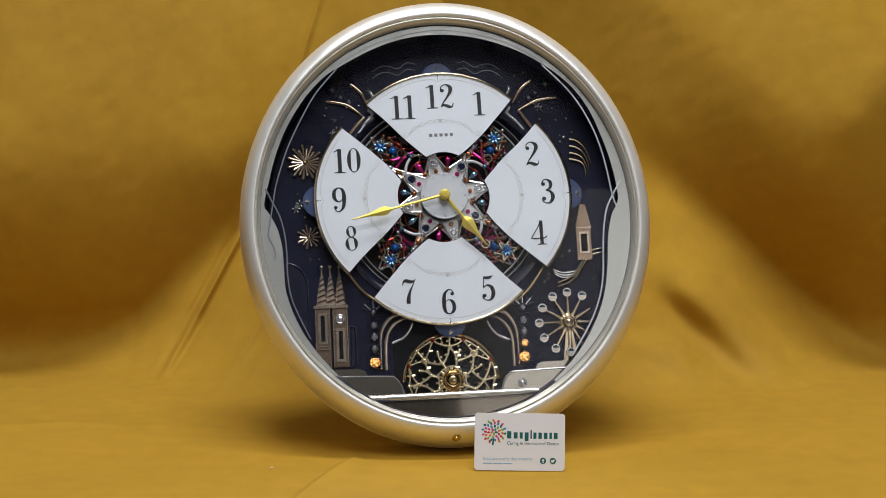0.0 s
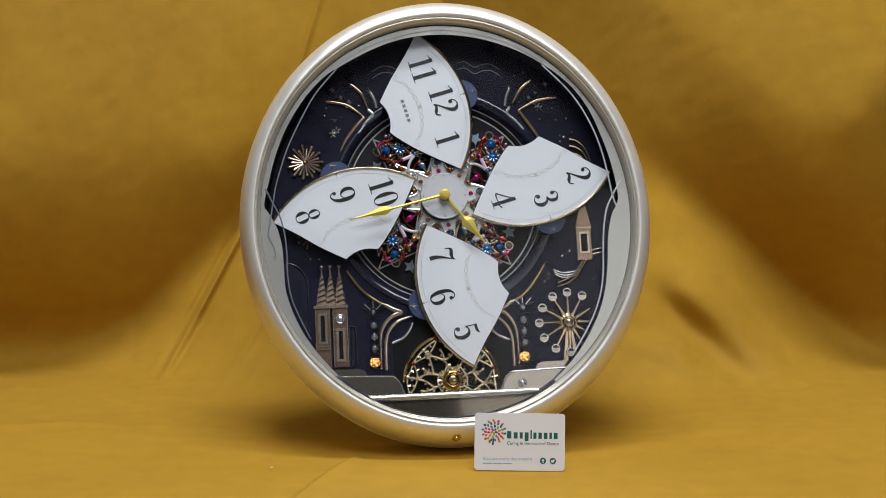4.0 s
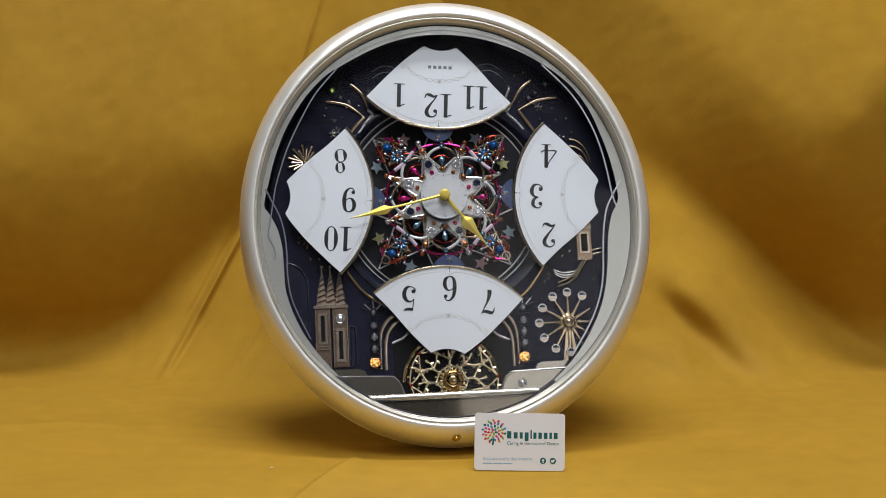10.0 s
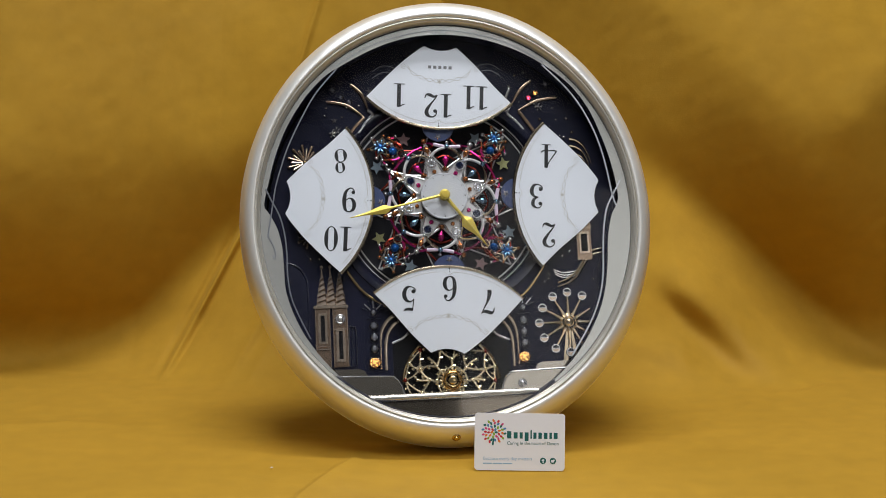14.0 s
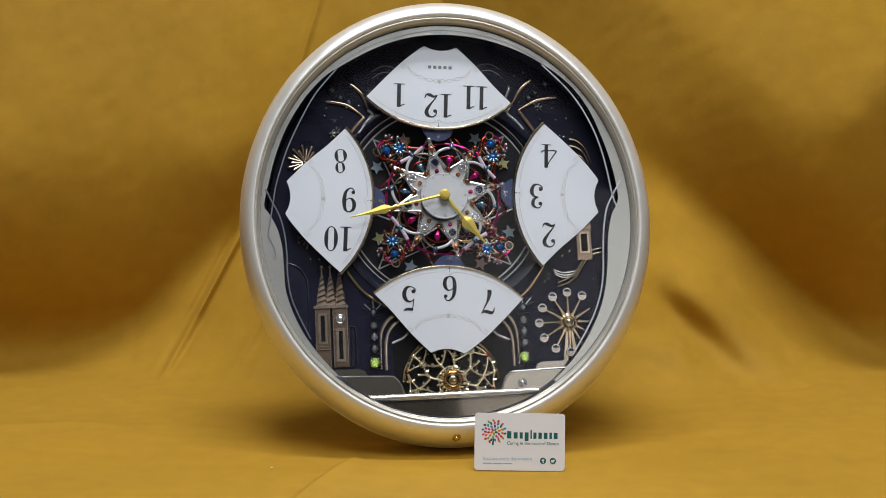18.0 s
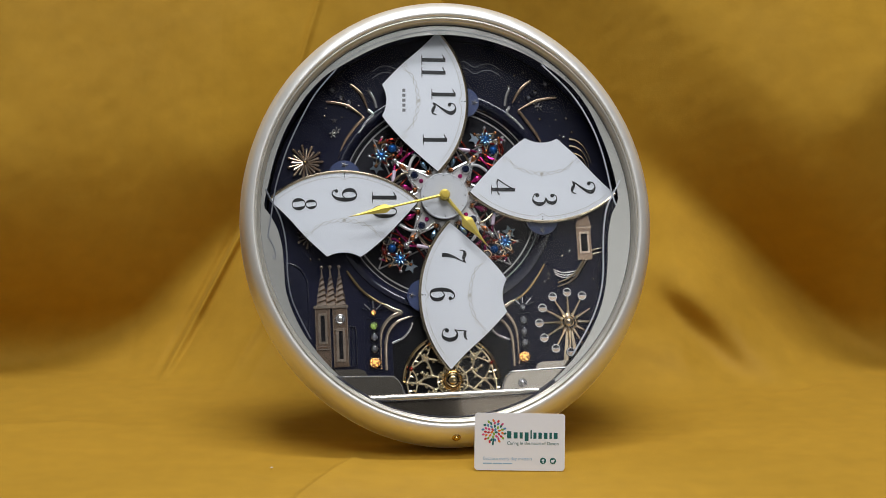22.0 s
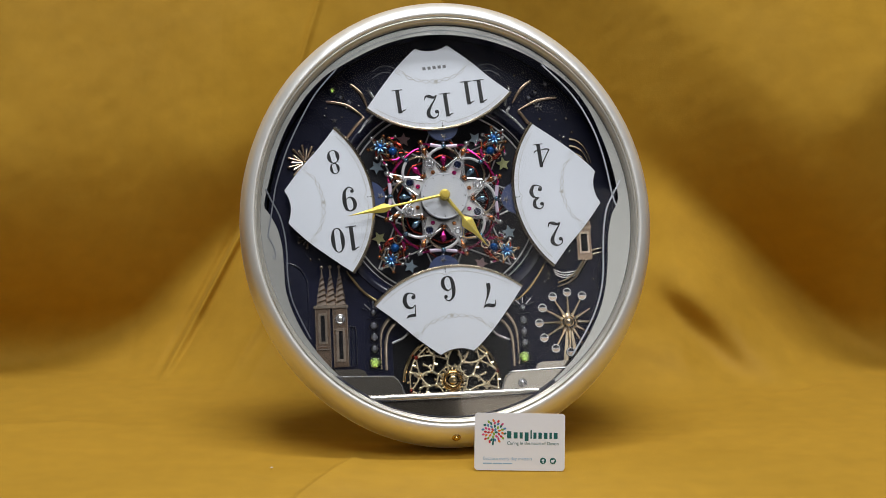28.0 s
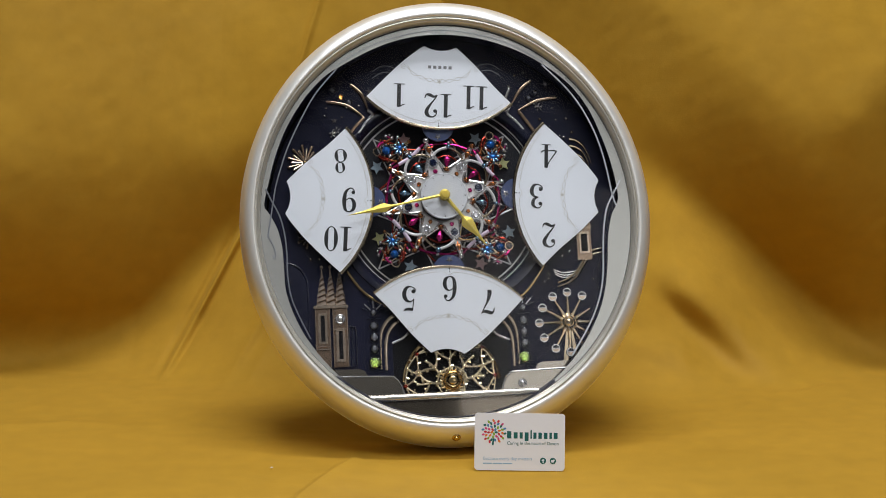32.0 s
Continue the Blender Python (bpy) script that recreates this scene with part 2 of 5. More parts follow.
def lathe(bm, profile, sides=16, c=(0, 0)):
    """A turned shape round z; profile is (radius, height) from bottom to top."""
    rings = [[bm.verts.new((c[0] + r * math.cos(2 * math.pi * k / sides), c[1] + r * math.sin(2 * math.pi * k / sides), z))
              for k in range(sides)] for r, z in profile]
    for p, q in zip(rings, rings[1:]):
        for k in range(sides):
            bm.faces.new((p[k], p[(k + 1) % sides], q[(k + 1) % sides], q[k]))
    bm.faces.new(rings[0][::-1])
    bm.faces.new(rings[-1])
    return bm


def ball(bm, r, c=(0, 0, 0), seg=10):
    bmesh.ops.create_uvsphere(bm, u_segments=seg, v_segments=max(5, seg // 2 + 1), radius=r, matrix=Matrix.Translation(c))
    return bm


def drop(bm, x0, x1, w, z=0.0, flat=0.7):
    """A teardrop lying along x, thick near x1."""
    n, s = 8, 8
    rings = []
    for i in range(n + 1):
        t = i / n
        r = w * (math.sin(math.pi * t ** 1.6) * 0.97 + 0.03)
        rings.append([bm.verts.new((x0 + (x1 - x0) * t, r * math.cos(a), z + flat * r * math.sin(a)))
                      for a in (2 * math.pi * k / s for k in range(s))])
    for p, q in zip(rings, rings[1:]):
        for k in range(s):
            bm.faces.new((p[k], p[(k + 1) % s], q[(k + 1) % s], q[k]))
    bm.faces.new(rings[0][::-1])
    bm.faces.new(rings[-1])
    return bm


def star_outline(n, R, r, turn=90.0):
    return [((R if i % 2 == 0 else r) * math.cos(radians(turn + 180 * i / n)),
             (R if i % 2 == 0 else r) * math.sin(radians(turn + 180 * i / n))) for i in range(2 * n)]


def cut_star(bm, n, R, r, h):
    """A star with a ridge along each point, rising to its middle."""
    ring = [bm.verts.new((x, y, 0.0)) for x, y in star_outline(n, R, r)]
    low, top = bm.verts.new((0, 0, -0.2)), bm.verts.new((0, 0, h))
    for i, v in enumerate(ring):
        w = ring[(i + 1) % len(ring)]
        bm.faces.new((v, w, top))
        bm.faces.new((w, v, low))
    return bm


def arc(r, a0, a1, n, c=(0, 0)):
    """Points on a circle; angles clockwise from the top, in degrees."""
    return [(c[0] + r * math.sin(radians(a0 + (a1 - a0) * i / n)), c[1] + r * math.cos(radians(a0 + (a1 - a0) * i / n)))
            for i in range(n + 1)]


def oval(a, b, n=160, c=(2.0, -20.5), a0=0.0, a1=360.0, closed=True):
    k = n if closed else n + 1
    return [(c[0] + a * math.sin(radians(a0 + (a1 - a0) * i / n)), c[1] + b * math.cos(radians(a0 + (a1 - a0) * i / n)))
            for i in range(k)]


def B():
    return bmesh.new()


# ---- the unseen room that closes the place; walls dark to deepen shade and reflections ----
def slab(name, x0, x1, y0, y1, z0, z1, mat, label):
    bm = B()
    prism(bm, [(x0 * 1000, y0 * 1000), (x1 * 1000, y0 * 1000), (x1 * 1000, y1 * 1000), (x0 * 1000, y1 * 1000)], z0 * 1000, z1 * 1000)
    ob = new(name, mesh_of(name, bm, mat, False))
    return tagged(ob, label, kind="structure")


slab("floor", -2.2, 2.2, -2.4, 2.2, -0.10, -0.012, FLOOR, "plain dull floor under the cloth")
# kept paler than the walls to brighten what the plating mirrors
slab("ceiling", -2.2, 2.2, -2.4, 2.2, 3.0, 3.1, CEILING, "plain off-white ceiling")
slab("wall_north", -2.2, 2.2, 2.1, 2.2, -0.012, 3.0, ROOM, "plain dull grey wall behind the cloth")
slab("wall_south", -2.2, 2.2, -2.4, -2.3, -0.012, 3.0, ROOM, "plain dull grey wall")
slab("wall_west", -2.2, -2.1, -2.3, 2.1, -0.012, 3.0, ROOM, "plain dull grey wall")
slab("wall_east", 2.1, 2.2, -2.3, 2.1, -0.012, 3.0, ROOM, "plain dull grey wall")


# ---- the cloth: lies flat in front, rises in a tent behind the clock and hangs in soft folds ----
def bell(v, w):
    return math.exp(-(v / w) ** 2)


def along(x, z, x0, z0, x1, z1):
    """Distance across a line and the share of the way along it."""
    dx, dz = x1 - x0, z1 - z0
    L = math.hypot(dx, dz)
    t = ((x - x0) * dx + (z - z0) * dz) / (L * L)
    return ((x - x0) * dz - (z - z0) * dx) / L, t


def soft_step(t, a, b):
    t = min(1, max(0, (t - a) / (b - a)))
    return t * t * (3 - 2 * t)


def soft_max(a, b, k):
    h = max(k - abs(a - b), 0) / k
    return max(a, b) + h * h * k * 0.25


def ridge(x, z, line, width, t0=0.0, t1=1.0, fade=0.2):
    d, t = along(x, z, *line)
    return bell(d, width) * soft_step(t, t0 - fade, t0 + fade) * (1 - soft_step(t, t1 - fade, t1 + fade))


def crease(x):
    """Height at which the hanging cloth meets the part that slopes forward over the table."""
    if x < 0:
        return 0.33 - 0.026 * soft_step(-x, 0.28, 0.44) - 0.59 * min(-x, 0.26) - 0.78 * min(max(-x - 0.26, 0), 0.135) - 0.42 * max(-x - 0.395, 0)
    return 0.35 - 0.42 * min(x, 0.29) - 0.70 * min(max(x - 0.29, 0), 0.075) - 0.90 * max(x - 0.365, 0)


def swag(x, z):
    """The hanging part: it swells forward above the crease and leans back again higher up."""
    v = z - crease(x)
    if x < 0:
        top, swell = max(0.10, 0.262 - crease(x)), 0.022 + 0.125 * soft_step(-x, 0.24, 0.56)
    else:
        top = max(0.13, 0.295 + 0.85 * math.hypot(x - 0.44, 0.03) - crease(x))
        swell = 0.025 + 0.10 * soft_step(x, 0.24, 0.50)
    f = swell * math.sin(math.pi / 2 * max(-0.3, min(1.0, v / top)))
    over = max(0.0, v - top)
    return f - (0.26 if x < 0 else 0.30) * over * over / (over + 0.06)


def cloth_forward(x, z):
    """How far the hanging cloth comes forward of its upright sheet at this place."""
    bulge = swag(x, z)
    bulge += 0.008 * noise.noise((x * 3.1, z * 3.4, 2.0)) + 0.004 * noise.noise((x * 9, z * 7, 5.0))
    bulge += 0.0012 * noise.noise((x * 21 + z * 9, z * 13, 3.0)) + 0.0005 * noise.noise((x * 40 - z * 30, z * 46, 8.0))
    bulge += 0.005 * ridge(x, z, (-0.143, 0.50, -0.188, 0.35), 0.0045) + 0.004 * ridge(x, z, (0.56, 0.42, 0.47, 0.29), 0.03)
    tent = 0.62 * (crease(x) - z)
    tent += 0.004 * noise.noise((x * 7, z * 7, 9.0)) + 0.0012 * noise.noise((x * 24, z * 17, 6.0))
    # narrow pleats
    tent += 0.010 * ridge(x, z, (-0.246, 0.19, -0.344, 0.0), 0.0040, fade=0.12) - 0.0045 * ridge(x, z, (-0.238, 0.185, -0.335, 0.0), 0.0045, fade=0.12)
    tent -= 0.006 * ridge(x, z, (-0.256, 0.19, -0.354, 0.0), 0.005, fade=0.12)
    tent += 0.006 * ridge(x, z, (-0.205, 0.10, -0.262, 0.0), 0.005) + 0.005 * ridge(x, z, (-0.185, 0.09, -0.235, 0.0), 0.006)
    # one broad fold with a deep valley under it
    tent += 0.026 * ridge(x, z, (0.29, 0.125, 0.45, -0.03), 0.032) - 0.018 * ridge(x, z, (0.262, 0.10, 0.42, -0.055), 0.020)
    tent += 0.006 * ridge(x, z, (0.22, 0.05, 0.30, 0.03), 0.009)
    return soft_max(bulge, tent, 0.022)


def cloth():
    nx, half = 760, 0.80
    verts, faces, uvs = [], [], []
    WALL, RAD = 1.74, 0.07
    floor_n, wall_n = 130, 260
    rows = []
    for i in range(floor_n):
        rows.append(("f", 1.0 + (WALL - RAD - 1.0) * i / floor_n))
    for i in range(16):
        rows.append(("c", 90 * i / 16))
    for i in range(wall_n + 1):
        rows.append(("w", RAD + (1.25 - RAD) * (i / wall_n) ** 1.35))
    for kind, s in rows:
        for j in range(nx + 1):
            u = -1 + 2 * j / nx
            x = half * (0.8 * u + 0.2 * u ** 3)
            if kind == "f":
                y, z = s, 0.0
            elif kind == "c":
                y, z = WALL - RAD + RAD * math.sin(radians(s)), RAD - RAD * math.cos(radians(s))
            else:
                y, z = WALL, s
            lift = 0.0
            fw = cloth_forward(x, z)
            reach = soft_step(y, 1.10, WALL - RAD)
            y2 = y - fw * reach ** 1.5
            if kind == "f":
                lift = 0.0022 * noise.noise((x * 6, y * 9, 1.0)) * (1 - bell(x, 0.24) * bell(y - 1.33, 0.14))
                lift += 0.0012 * noise.noise((x * 17, y * 26, 4.0)) * (1 - bell(x, 0.24) * bell(y - 1.33, 0.14))
                lift += 0.004 * ridge(x, y, (-0.62, 1.36, -0.36, 1.44), 0.014)
                d, t = along(x, y, -0.076, 1.33, -0.125, 1.16)
                lift += 0.008 * (math.exp(d / 0.035) if d < 0 else bell(d, 0.009)) * soft_step(t, 0.0, 0.25)
            verts.append((x, y2, z + lift))
            uvs.append((x, s if kind != "w" else s + 1.9))
    for i in range(len(rows) - 1):
        for j in range(nx):
            a = i * (nx + 1) + j
            faces.append((a, a + 1, a + nx + 2, a + nx + 1))
    me = bpy.data.meshes.new("backdrop_cloth")
    me.from_pydata(verts, [], faces)
    layer = me.uv_layers.new(name="weave")
    for loop in me.loops:
        layer.data[loop.index].uv = uvs[loop.vertex_index]
    me.materials.append(CLOTH)
    me.shade_smooth()
    ob = new("backdrop_cloth", me)
    so = ob.modifiers.new("thickness", "SOLIDIFY")
    so.thickness, so.offset = 0.0015, -1
    return tagged(ob, "mustard yellow cotton cloth draped in soft folds", "cloth")


cloth()

# ---- the clock ----
clock = new("wall_clock")
clock.matrix_world = pose(0.00091, 1.38105, 0.24759, 71.278, -1.096, 5.788)
tagged(clock, "oval champagne-rimmed wall clock with white dial panels, leaning on cloth", "clock")


def rim():
    prof = [(7, -44), (5.5, -40), (2.2, -26), (0.8, -19), (0, -16), (0, -14.8), (0.7, -14.2), (0.8, -13.4), (1.2, -9), (2.4, -2), (4.2, 4.5), (6.6, 10), (9.4, 14.4), (12.4, 17.6),
            (15.6, 19.8), (18.6, 21.1), (20.8, 21.6), (22.3, 21.4), (23.2, 20.7), (23.7, 19.6)]
    n = 200

    def ring_mesh(profile):
        """Rings that glide from the outer oval to the oval of the opening."""
        bm = B()
        rings = []
        for o, z in profile:
            f = o / 33.0
            rings.append([bm.verts.new((x, y, z)) for x, y in oval(210.6 - 25.4 * f, 231.4 - 31.9 * f, n, (3.3 - 1.8 * f, -21.3 - 1.7 * f))])
        for p, q in zip(rings, rings[1:]):
            for i in range(n):
                bm.faces.new((p[i], p[(i + 1) % n], q[(i + 1) % n], q[i]))
        return bm

    part("rim", ring_mesh(prof), CHAMPAGNE, clock, "satin champagne rim")
    part("groove", ring_mesh([(23.7, 19.6), (23.9, 18.5), (24.5, 18.4), (24.8, 19.0)]), CHAMPAGNE_DARK, clock, "narrow groove inside the rim")
    part("inner_bezel", ring_mesh([(24.8, 19.0), (25.2, 19.6), (25.9, 19.8), (26.6, 19.5), (27.2, 18.8), (27.5, 18.2), (27.9, 18.1), (28.5, 17.6), (29.3, 16.2), (30.0, 14.4), (30.5, 13.0), (30.55, 11.5)]), CHAMPAGNE_DARK, clock,
         "slim ridged champagne inner bezel")
    # casing behind
    bm = B()
    prism(bm, oval(203.5, 225.5, 120), -44, -40)
    part("back_plate", bm, BLACK, clock, "black back plate")
    # side wall inside the glass
    part("inner_wall", ring_mesh([(31.2, 11.4), (34.5, -2), (37, -14.2)]), NAVY, clock, "glossy navy inner wall")
    bm = B()
    lathe(bm, [(4.3, 0), (4.3, 1.2), (3.6, 1.8), (3.4, 1.4), (2.6, 1.5), (2.2, 2.6), (0.8, 3.2)], 20)
    part("lock_screw", bm, SCREW, clock, "small brass screw on the rim", m=at(-1.4, -243.4, 14.3, 0, 52))
    # front glass
    bm = B()
    prism(bm, oval(187.0, 201.7, 120, (1.6, -22.9)), 12.6, 13.6)
    g = part("front_glass", bm, GLASS, clock, "clear flat front glass", smooth=False)
    g.visible_shadow = False


rim()


def glass_print():
    """Silver border printed behind the glass: a band at the top, a crescent on each side, and fine lines."""
    def spot(a, inset, z=None):
        k = 1 - inset / 190.0
        x, y = 1.5 + 184.6 * k * math.sin(radians(a)), -23.0 + 198.9 * k * math.cos(radians(a))
        return (x, y) if z is None else (x, y, z)

    def border(name, label, rows):
        edge = smooth_path([(a, w, 0) for a, w in rows], 7)
        bm = B()
        prism(bm, [spot(p[0], -2.2) for p in edge] + [spot(p[0], p[1]) for p in edge][::-1], 11.4, 12.1)
        part(name, bm, SILVER_PRINT, clock, label, smooth=False)

    def line(rows, r, mat, label, name="border_line", z=12.32):
        bm = B()
        tube(bm, smooth_path([spot(a, w, z) for a, w in rows], 6), r, 5, flat=0.4)
        part(name, bm, mat, clock, label)

    border("top_border", "silver printed border", [(-38, 3.2), (-33, 5.4), (-26, 6.6), (-14, 6.7), (0, 6.8), (14, 6.6), (26, 5.2), (38, 3.2)])
    border("side_border", "silver printed border with a crescent", [(38, 3.2), (42, 2.4), (48, 1.6), (56, 2.6), (65, 6), (73, 7.5), (81, 8.2), (85.7, 8.8), (88, 12), (92, 18.3), (100, 21), (113, 14.5), (120, 10.5), (130, 6.5), (141, 2.5), (148, 0.4)])
    border("side_border", "silver printed border with a crescent", [(-38, 3.2), (-42, 2.4), (-47, 2.4), (-53, 2.6), (-62, 3.0), (-70, 3.4), (-77, 3.4), (-81, 2.4), (-84, 1.4), (-85.8, 2.0), (-87.4, 6.3), (-89.8, 11), (-93, 15.2), (-98.7, 17.2), (-105.7, 13.8), (-112, 8.6), (-123, 4.4), (-131, 2.6), (-141, 0.4)])
    # thin lines that cross beside the crescents, with a curl on one of them
    pale = "thin pale printed line"
    line([(36, 4.6), (46, 6.6), (53.5, 7.9), (61, 9.9), (68.5, 12), (76, 14.1), (84.6, 14.4), (88, 12)], 0.9, PALE_LINE, pale)
    line([(80.5, 3.5), (82.2, 7.7), (85, 14.9), (89, 22.3), (95, 25.8), (101, 25.6), (111.5, 19.5), (119, 15), (127.5, 11.5), (139, 6)], 0.9, PALE_LINE, pale)
    line([(-36, 4.8), (-46, 8), (-55, 11.4), (-65.5, 12.4), (-73, 12.3), (-79, 11), (-84, 10.3), (-88.6, 8.4), (-94.5, 4.3)], 0.8, LINE_PRINT, "thin grey printed line")
    line([(-80.2, 1.1), (-83.4, 8.1), (-86.3, 14.2), (-89.6, 18.8), (-95, 21.6), (-101, 20.6), (-108, 15.4), (-116, 10.4), (-128, 6)], 0.8, LINE_PRINT, "thin grey printed line")
    line([(-94.5, 4.3), (-96.5, 7.6), (-98.5, 9.4), (-100.8, 9), (-101.2, 6.8), (-100.2, 6.6)], 0.6, LINE_PRINT, "thin grey printed curl", "border_curl", 12.32)
    line([(-36, 1.6), (-20, 2.8), (0, 2.4), (20, 2.4), (36, 1.2)], 0.4, LINE_PRINT, "thin grey printed line")
    for k in range(3):
        bm = B()
        tube(bm, [(x, y, 12.32) for x, y in arc(2.3, 0, 330, 10, (-3 + 5.2 * k, 171.8))], 0.35, 5, flat=0.4)
        part("border_curl", bm, LINE_PRINT, clock)


glass_print()


# ---- dial plate behind: navy relief with a round well ----
def ring_plate(r, z0, z1, mat, name, label, outer):
    """A plate with a round hole of radius r round the dial's middle."""
    n = 160
    o = []
    for i in range(n):
        a = 2 * math.pi * i / n
        d = Vector((math.sin(a), math.cos(a)))
        # meets the oval edge from the dial's middle
        ca, cb, cx, cy = outer[0], outer[1], 1.5, -23.0
        A = (d.x / ca) ** 2 + (d.y / cb) ** 2
        Bq = -2 * (d.x * cx / ca ** 2 + d.y * cy / cb ** 2)
        C = (cx / ca) ** 2 + (cy / cb) ** 2 - 1
        t = (-Bq + math.sqrt(Bq * Bq - 4 * A * C)) / (2 * A)
        o.append((d.x * t, d.y * t))
    inner = [(r * math.sin(2 * math.pi * i / n), r * math.cos(2 * math.pi * i / n)) for i in range(n)]
    bm = B()
    band(bm, o, inner, z0, z1)
    return part(name, bm, mat, clock, label)


ring_plate(116.0, -20, -14, NAVY, "dial_plate", "navy moulded dial plate", (180, 194))
bm = B()
prism(bm, arc(118, 0, 360, 90)[:-1], -27, -24)
part("well_floor", bm, WELL, clock, "black floor of the round well")


def round_profile(profile, name, mat, label, n=120):
    bm = B()
    rings = [[bm.verts.new((r * math.sin(2 * math.pi * k / n), r * math.cos(2 * math.pi * k / n), z)) for k in range(n)] for r, z in profile]
    for p, q in zip(rings, rings[1:]):
        for k in range(n):
            bm.faces.new((p[k], p[(k + 1) % n], q[(k + 1) % n], q[k]))
    return part(name, bm, mat, clock, label)


round_profile([(101, -24), (101.5, -21), (104, -17.5), (108, -13), (112, -11.5), (115.5, -12.2), (116.5, -14.5)], "well_ring", NAVY_GLOSS, "glossy navy ring round the well")
round_profile([(97.2, -24), (97.4, -22.6), (98.6, -22.6), (98.8, -24)], "well_line", SILVER, "thin silver line in the well")

# silver strip put in for the bright streak mirrored along the glossy ring
round_profile([(102.6, -19.6), (103.0, -18.6), (103.8, -17.8), (104.2, -18.4)], "well_line", SILVER, "thin silver line imitating a highlight on the ring")
# star shaped lines and little stars on the well's floor
for k in range(8):
    a0, a1 = 45 * k, 45 * k + 135
    bm = B()
    p, q = (96.5 * math.sin(radians(a0)), 96.5 * math.cos(radians(a0))), (96.5 * math.sin(radians(a1)), 96.5 * math.cos(radians(a1)))
    tube(bm, [(p[0], p[1], -23.4), (q[0], q[1], -23.4)], 0.75, 4, flat=0.6)
    part("well_line", bm, SILVER, clock)
STAR_MESH = {}
for k, mat in enumerate((STAR_BLUE, STAR_LIME, STAR_PINK)):
    bm = B()
    prism(bm, star_outline(5, 7.6, 3.3), -0.8, 0.8, 0.3)
    STAR_MESH[k] = mesh_of("well_star", bm, mat)
for a, c in ((60, 1), (117, 0), (151, 2), (208, 0), (241, 1), (300, 0), (331, 2), (30, 0)):
    part("well_star", STAR_MESH[c], None, clock, ("pale blue star", "pale lime star", "pale pink star")[c],
         m=at(76 * math.sin(radians(a)), 76 * math.cos(radians(a)), -21.5, a * 1.3))

# gold edges that sweep from the ring to the towers and arches
GOLD_LINES = [
    ([(-101, -71), (-94, -82), (-84, -94), (-72, -103), (-64, -107)], 1.2), ([(101, -71), (94, -82), (84, -95), (74, -104), (66, -108)], 1.2),
    ([(-64, -107), (-56, -112), (-48, -115.5), (-57, -119), (-65, -127), (-69.5, -140), (-70, -172)], 1.9),
    ([(66, -108), (58, -113), (50, -116), (58, -120), (65, -129), (68.5, -142), (69, -172)], 1.9),
    ([(-65, -173), (-64.5, -147), (-60.5, -133), (-51, -124), (-37, -119.5)], 1.5), ([(64, -174), (63.5, -148), (59.5, -134), (50, -124.5), (38, -120)], 1.5),
    ([(-90, 125), (-79, 114), (-73, 98)], 1.5), ([(99, 125), (87, 115), (78, 101)], 1.5),
    ([(-115, 107), (-94, 102), (-77, 89)], 1.4), ([(125, 106), (104, 103), (84, 93)], 1.4),
    ([(-77, 89), (-86, 80), (-96, 67), (-103, 54)], 1.5), ([(84, 93), (92, 81), (101, 67), (107, 54)], 1.5),
]
for pts, r in GOLD_LINES:
    bm = B()
    tube(bm, smooth_path([(x, y, -12.6) for x, y in pts], 7), r * 1.3, 8, flat=0.8, taper=lambda t: 0.45 + 0.55 * math.sin(math.pi * min(1, 0.12 + t)) ** 0.5)
    # upper trims take the brown bronze, so their half shade is in the colour
    part("gold_trim", bm, GOLD if r < 1.4 else (TOWER if pts[0][1] > 0 else BRONZE), clock, "slim raised gold trim")
SILVER_LINES = [
    ([(-73, 97), (-68, 91), (-76, 83), (-84, 73)], 2.0), ([(75, 97), (72, 90), (80, 82), (88, 72)], 2.0), ([(-70, 116), (-66, 108), (-64, 99)], 1.7), ([(76, 117), (72, 108), (70, 98)], 1.7),
    ([(-58, -146), (-47, -141), (-40, -133), (-37, -126)], 1.4), ([(60, -147), (49, -142), (42, -134), (39, -127)], 1.4),
    ([(-165, -60), (-152, -64), (-143, -74), (-140.5, -90), (-140.5, -138)], 0.8), ([(163, -58), (158, -70), (156, -84), (155, -100)], 0.8),
    ([(-101, -168), (-101, -131), (-97, -128), (-94, -132), (-94, -168)], 0.8),
]
for pts, r in SILVER_LINES:
    bm = B()
    tube(bm, smooth_path([(x, y, -13.0) for x, y in pts], 7), r, 8, flat=0.8)
    part("silver_trim", bm, NAVY_GLOSS if r < 0.9 else CHROME, clock, "slim raised glossy trim")
# faint cloud lines along the top
for s in (1, -1):
    for k in range(2):
        bm = B()
        pts = [(s * (22 + 9 * i), 146 - 7 * k + 3.0 * math.sin(2.2 * i) - 0.9 * i, -13.8) for i in range(6)]
        tube(bm, smooth_path(pts, 6), 0.45, 5, flat=0.5)
        part("cloud_line", bm, LINE_PRINT, clock, "faint gold cloud line")

# inner darker arch behind the lower wheel, and blue domed panels
bm = B()
prism(bm, [(-58, -200), (-58, -148), (-47, -143), (-40, -135), (-36, -122), (-20, -116), (20, -116), (38, -122), (42, -136), (49, -144), (60, -149), (60, -200)], -14, -13.4)
part("arch_panel", bm, BLACK, clock, "dark arched panel behind the wheel")
bm = B()
prism(bm, smooth_path([(-167, -62), (-153, -66), (-144, -76), (-142, -90), (-142, -138), (-150, -138), (-160, -110)], 5, True), -14, -12.6, 0.5)
part("blue_panel", bm, NAVY_GLOSS, clock, "blue raised side panel")
bm = B()
prism(bm, [(-99, -168), (-99, -132), (-97, -130), (-96, -132), (-96, -168)], -14, -12.8)
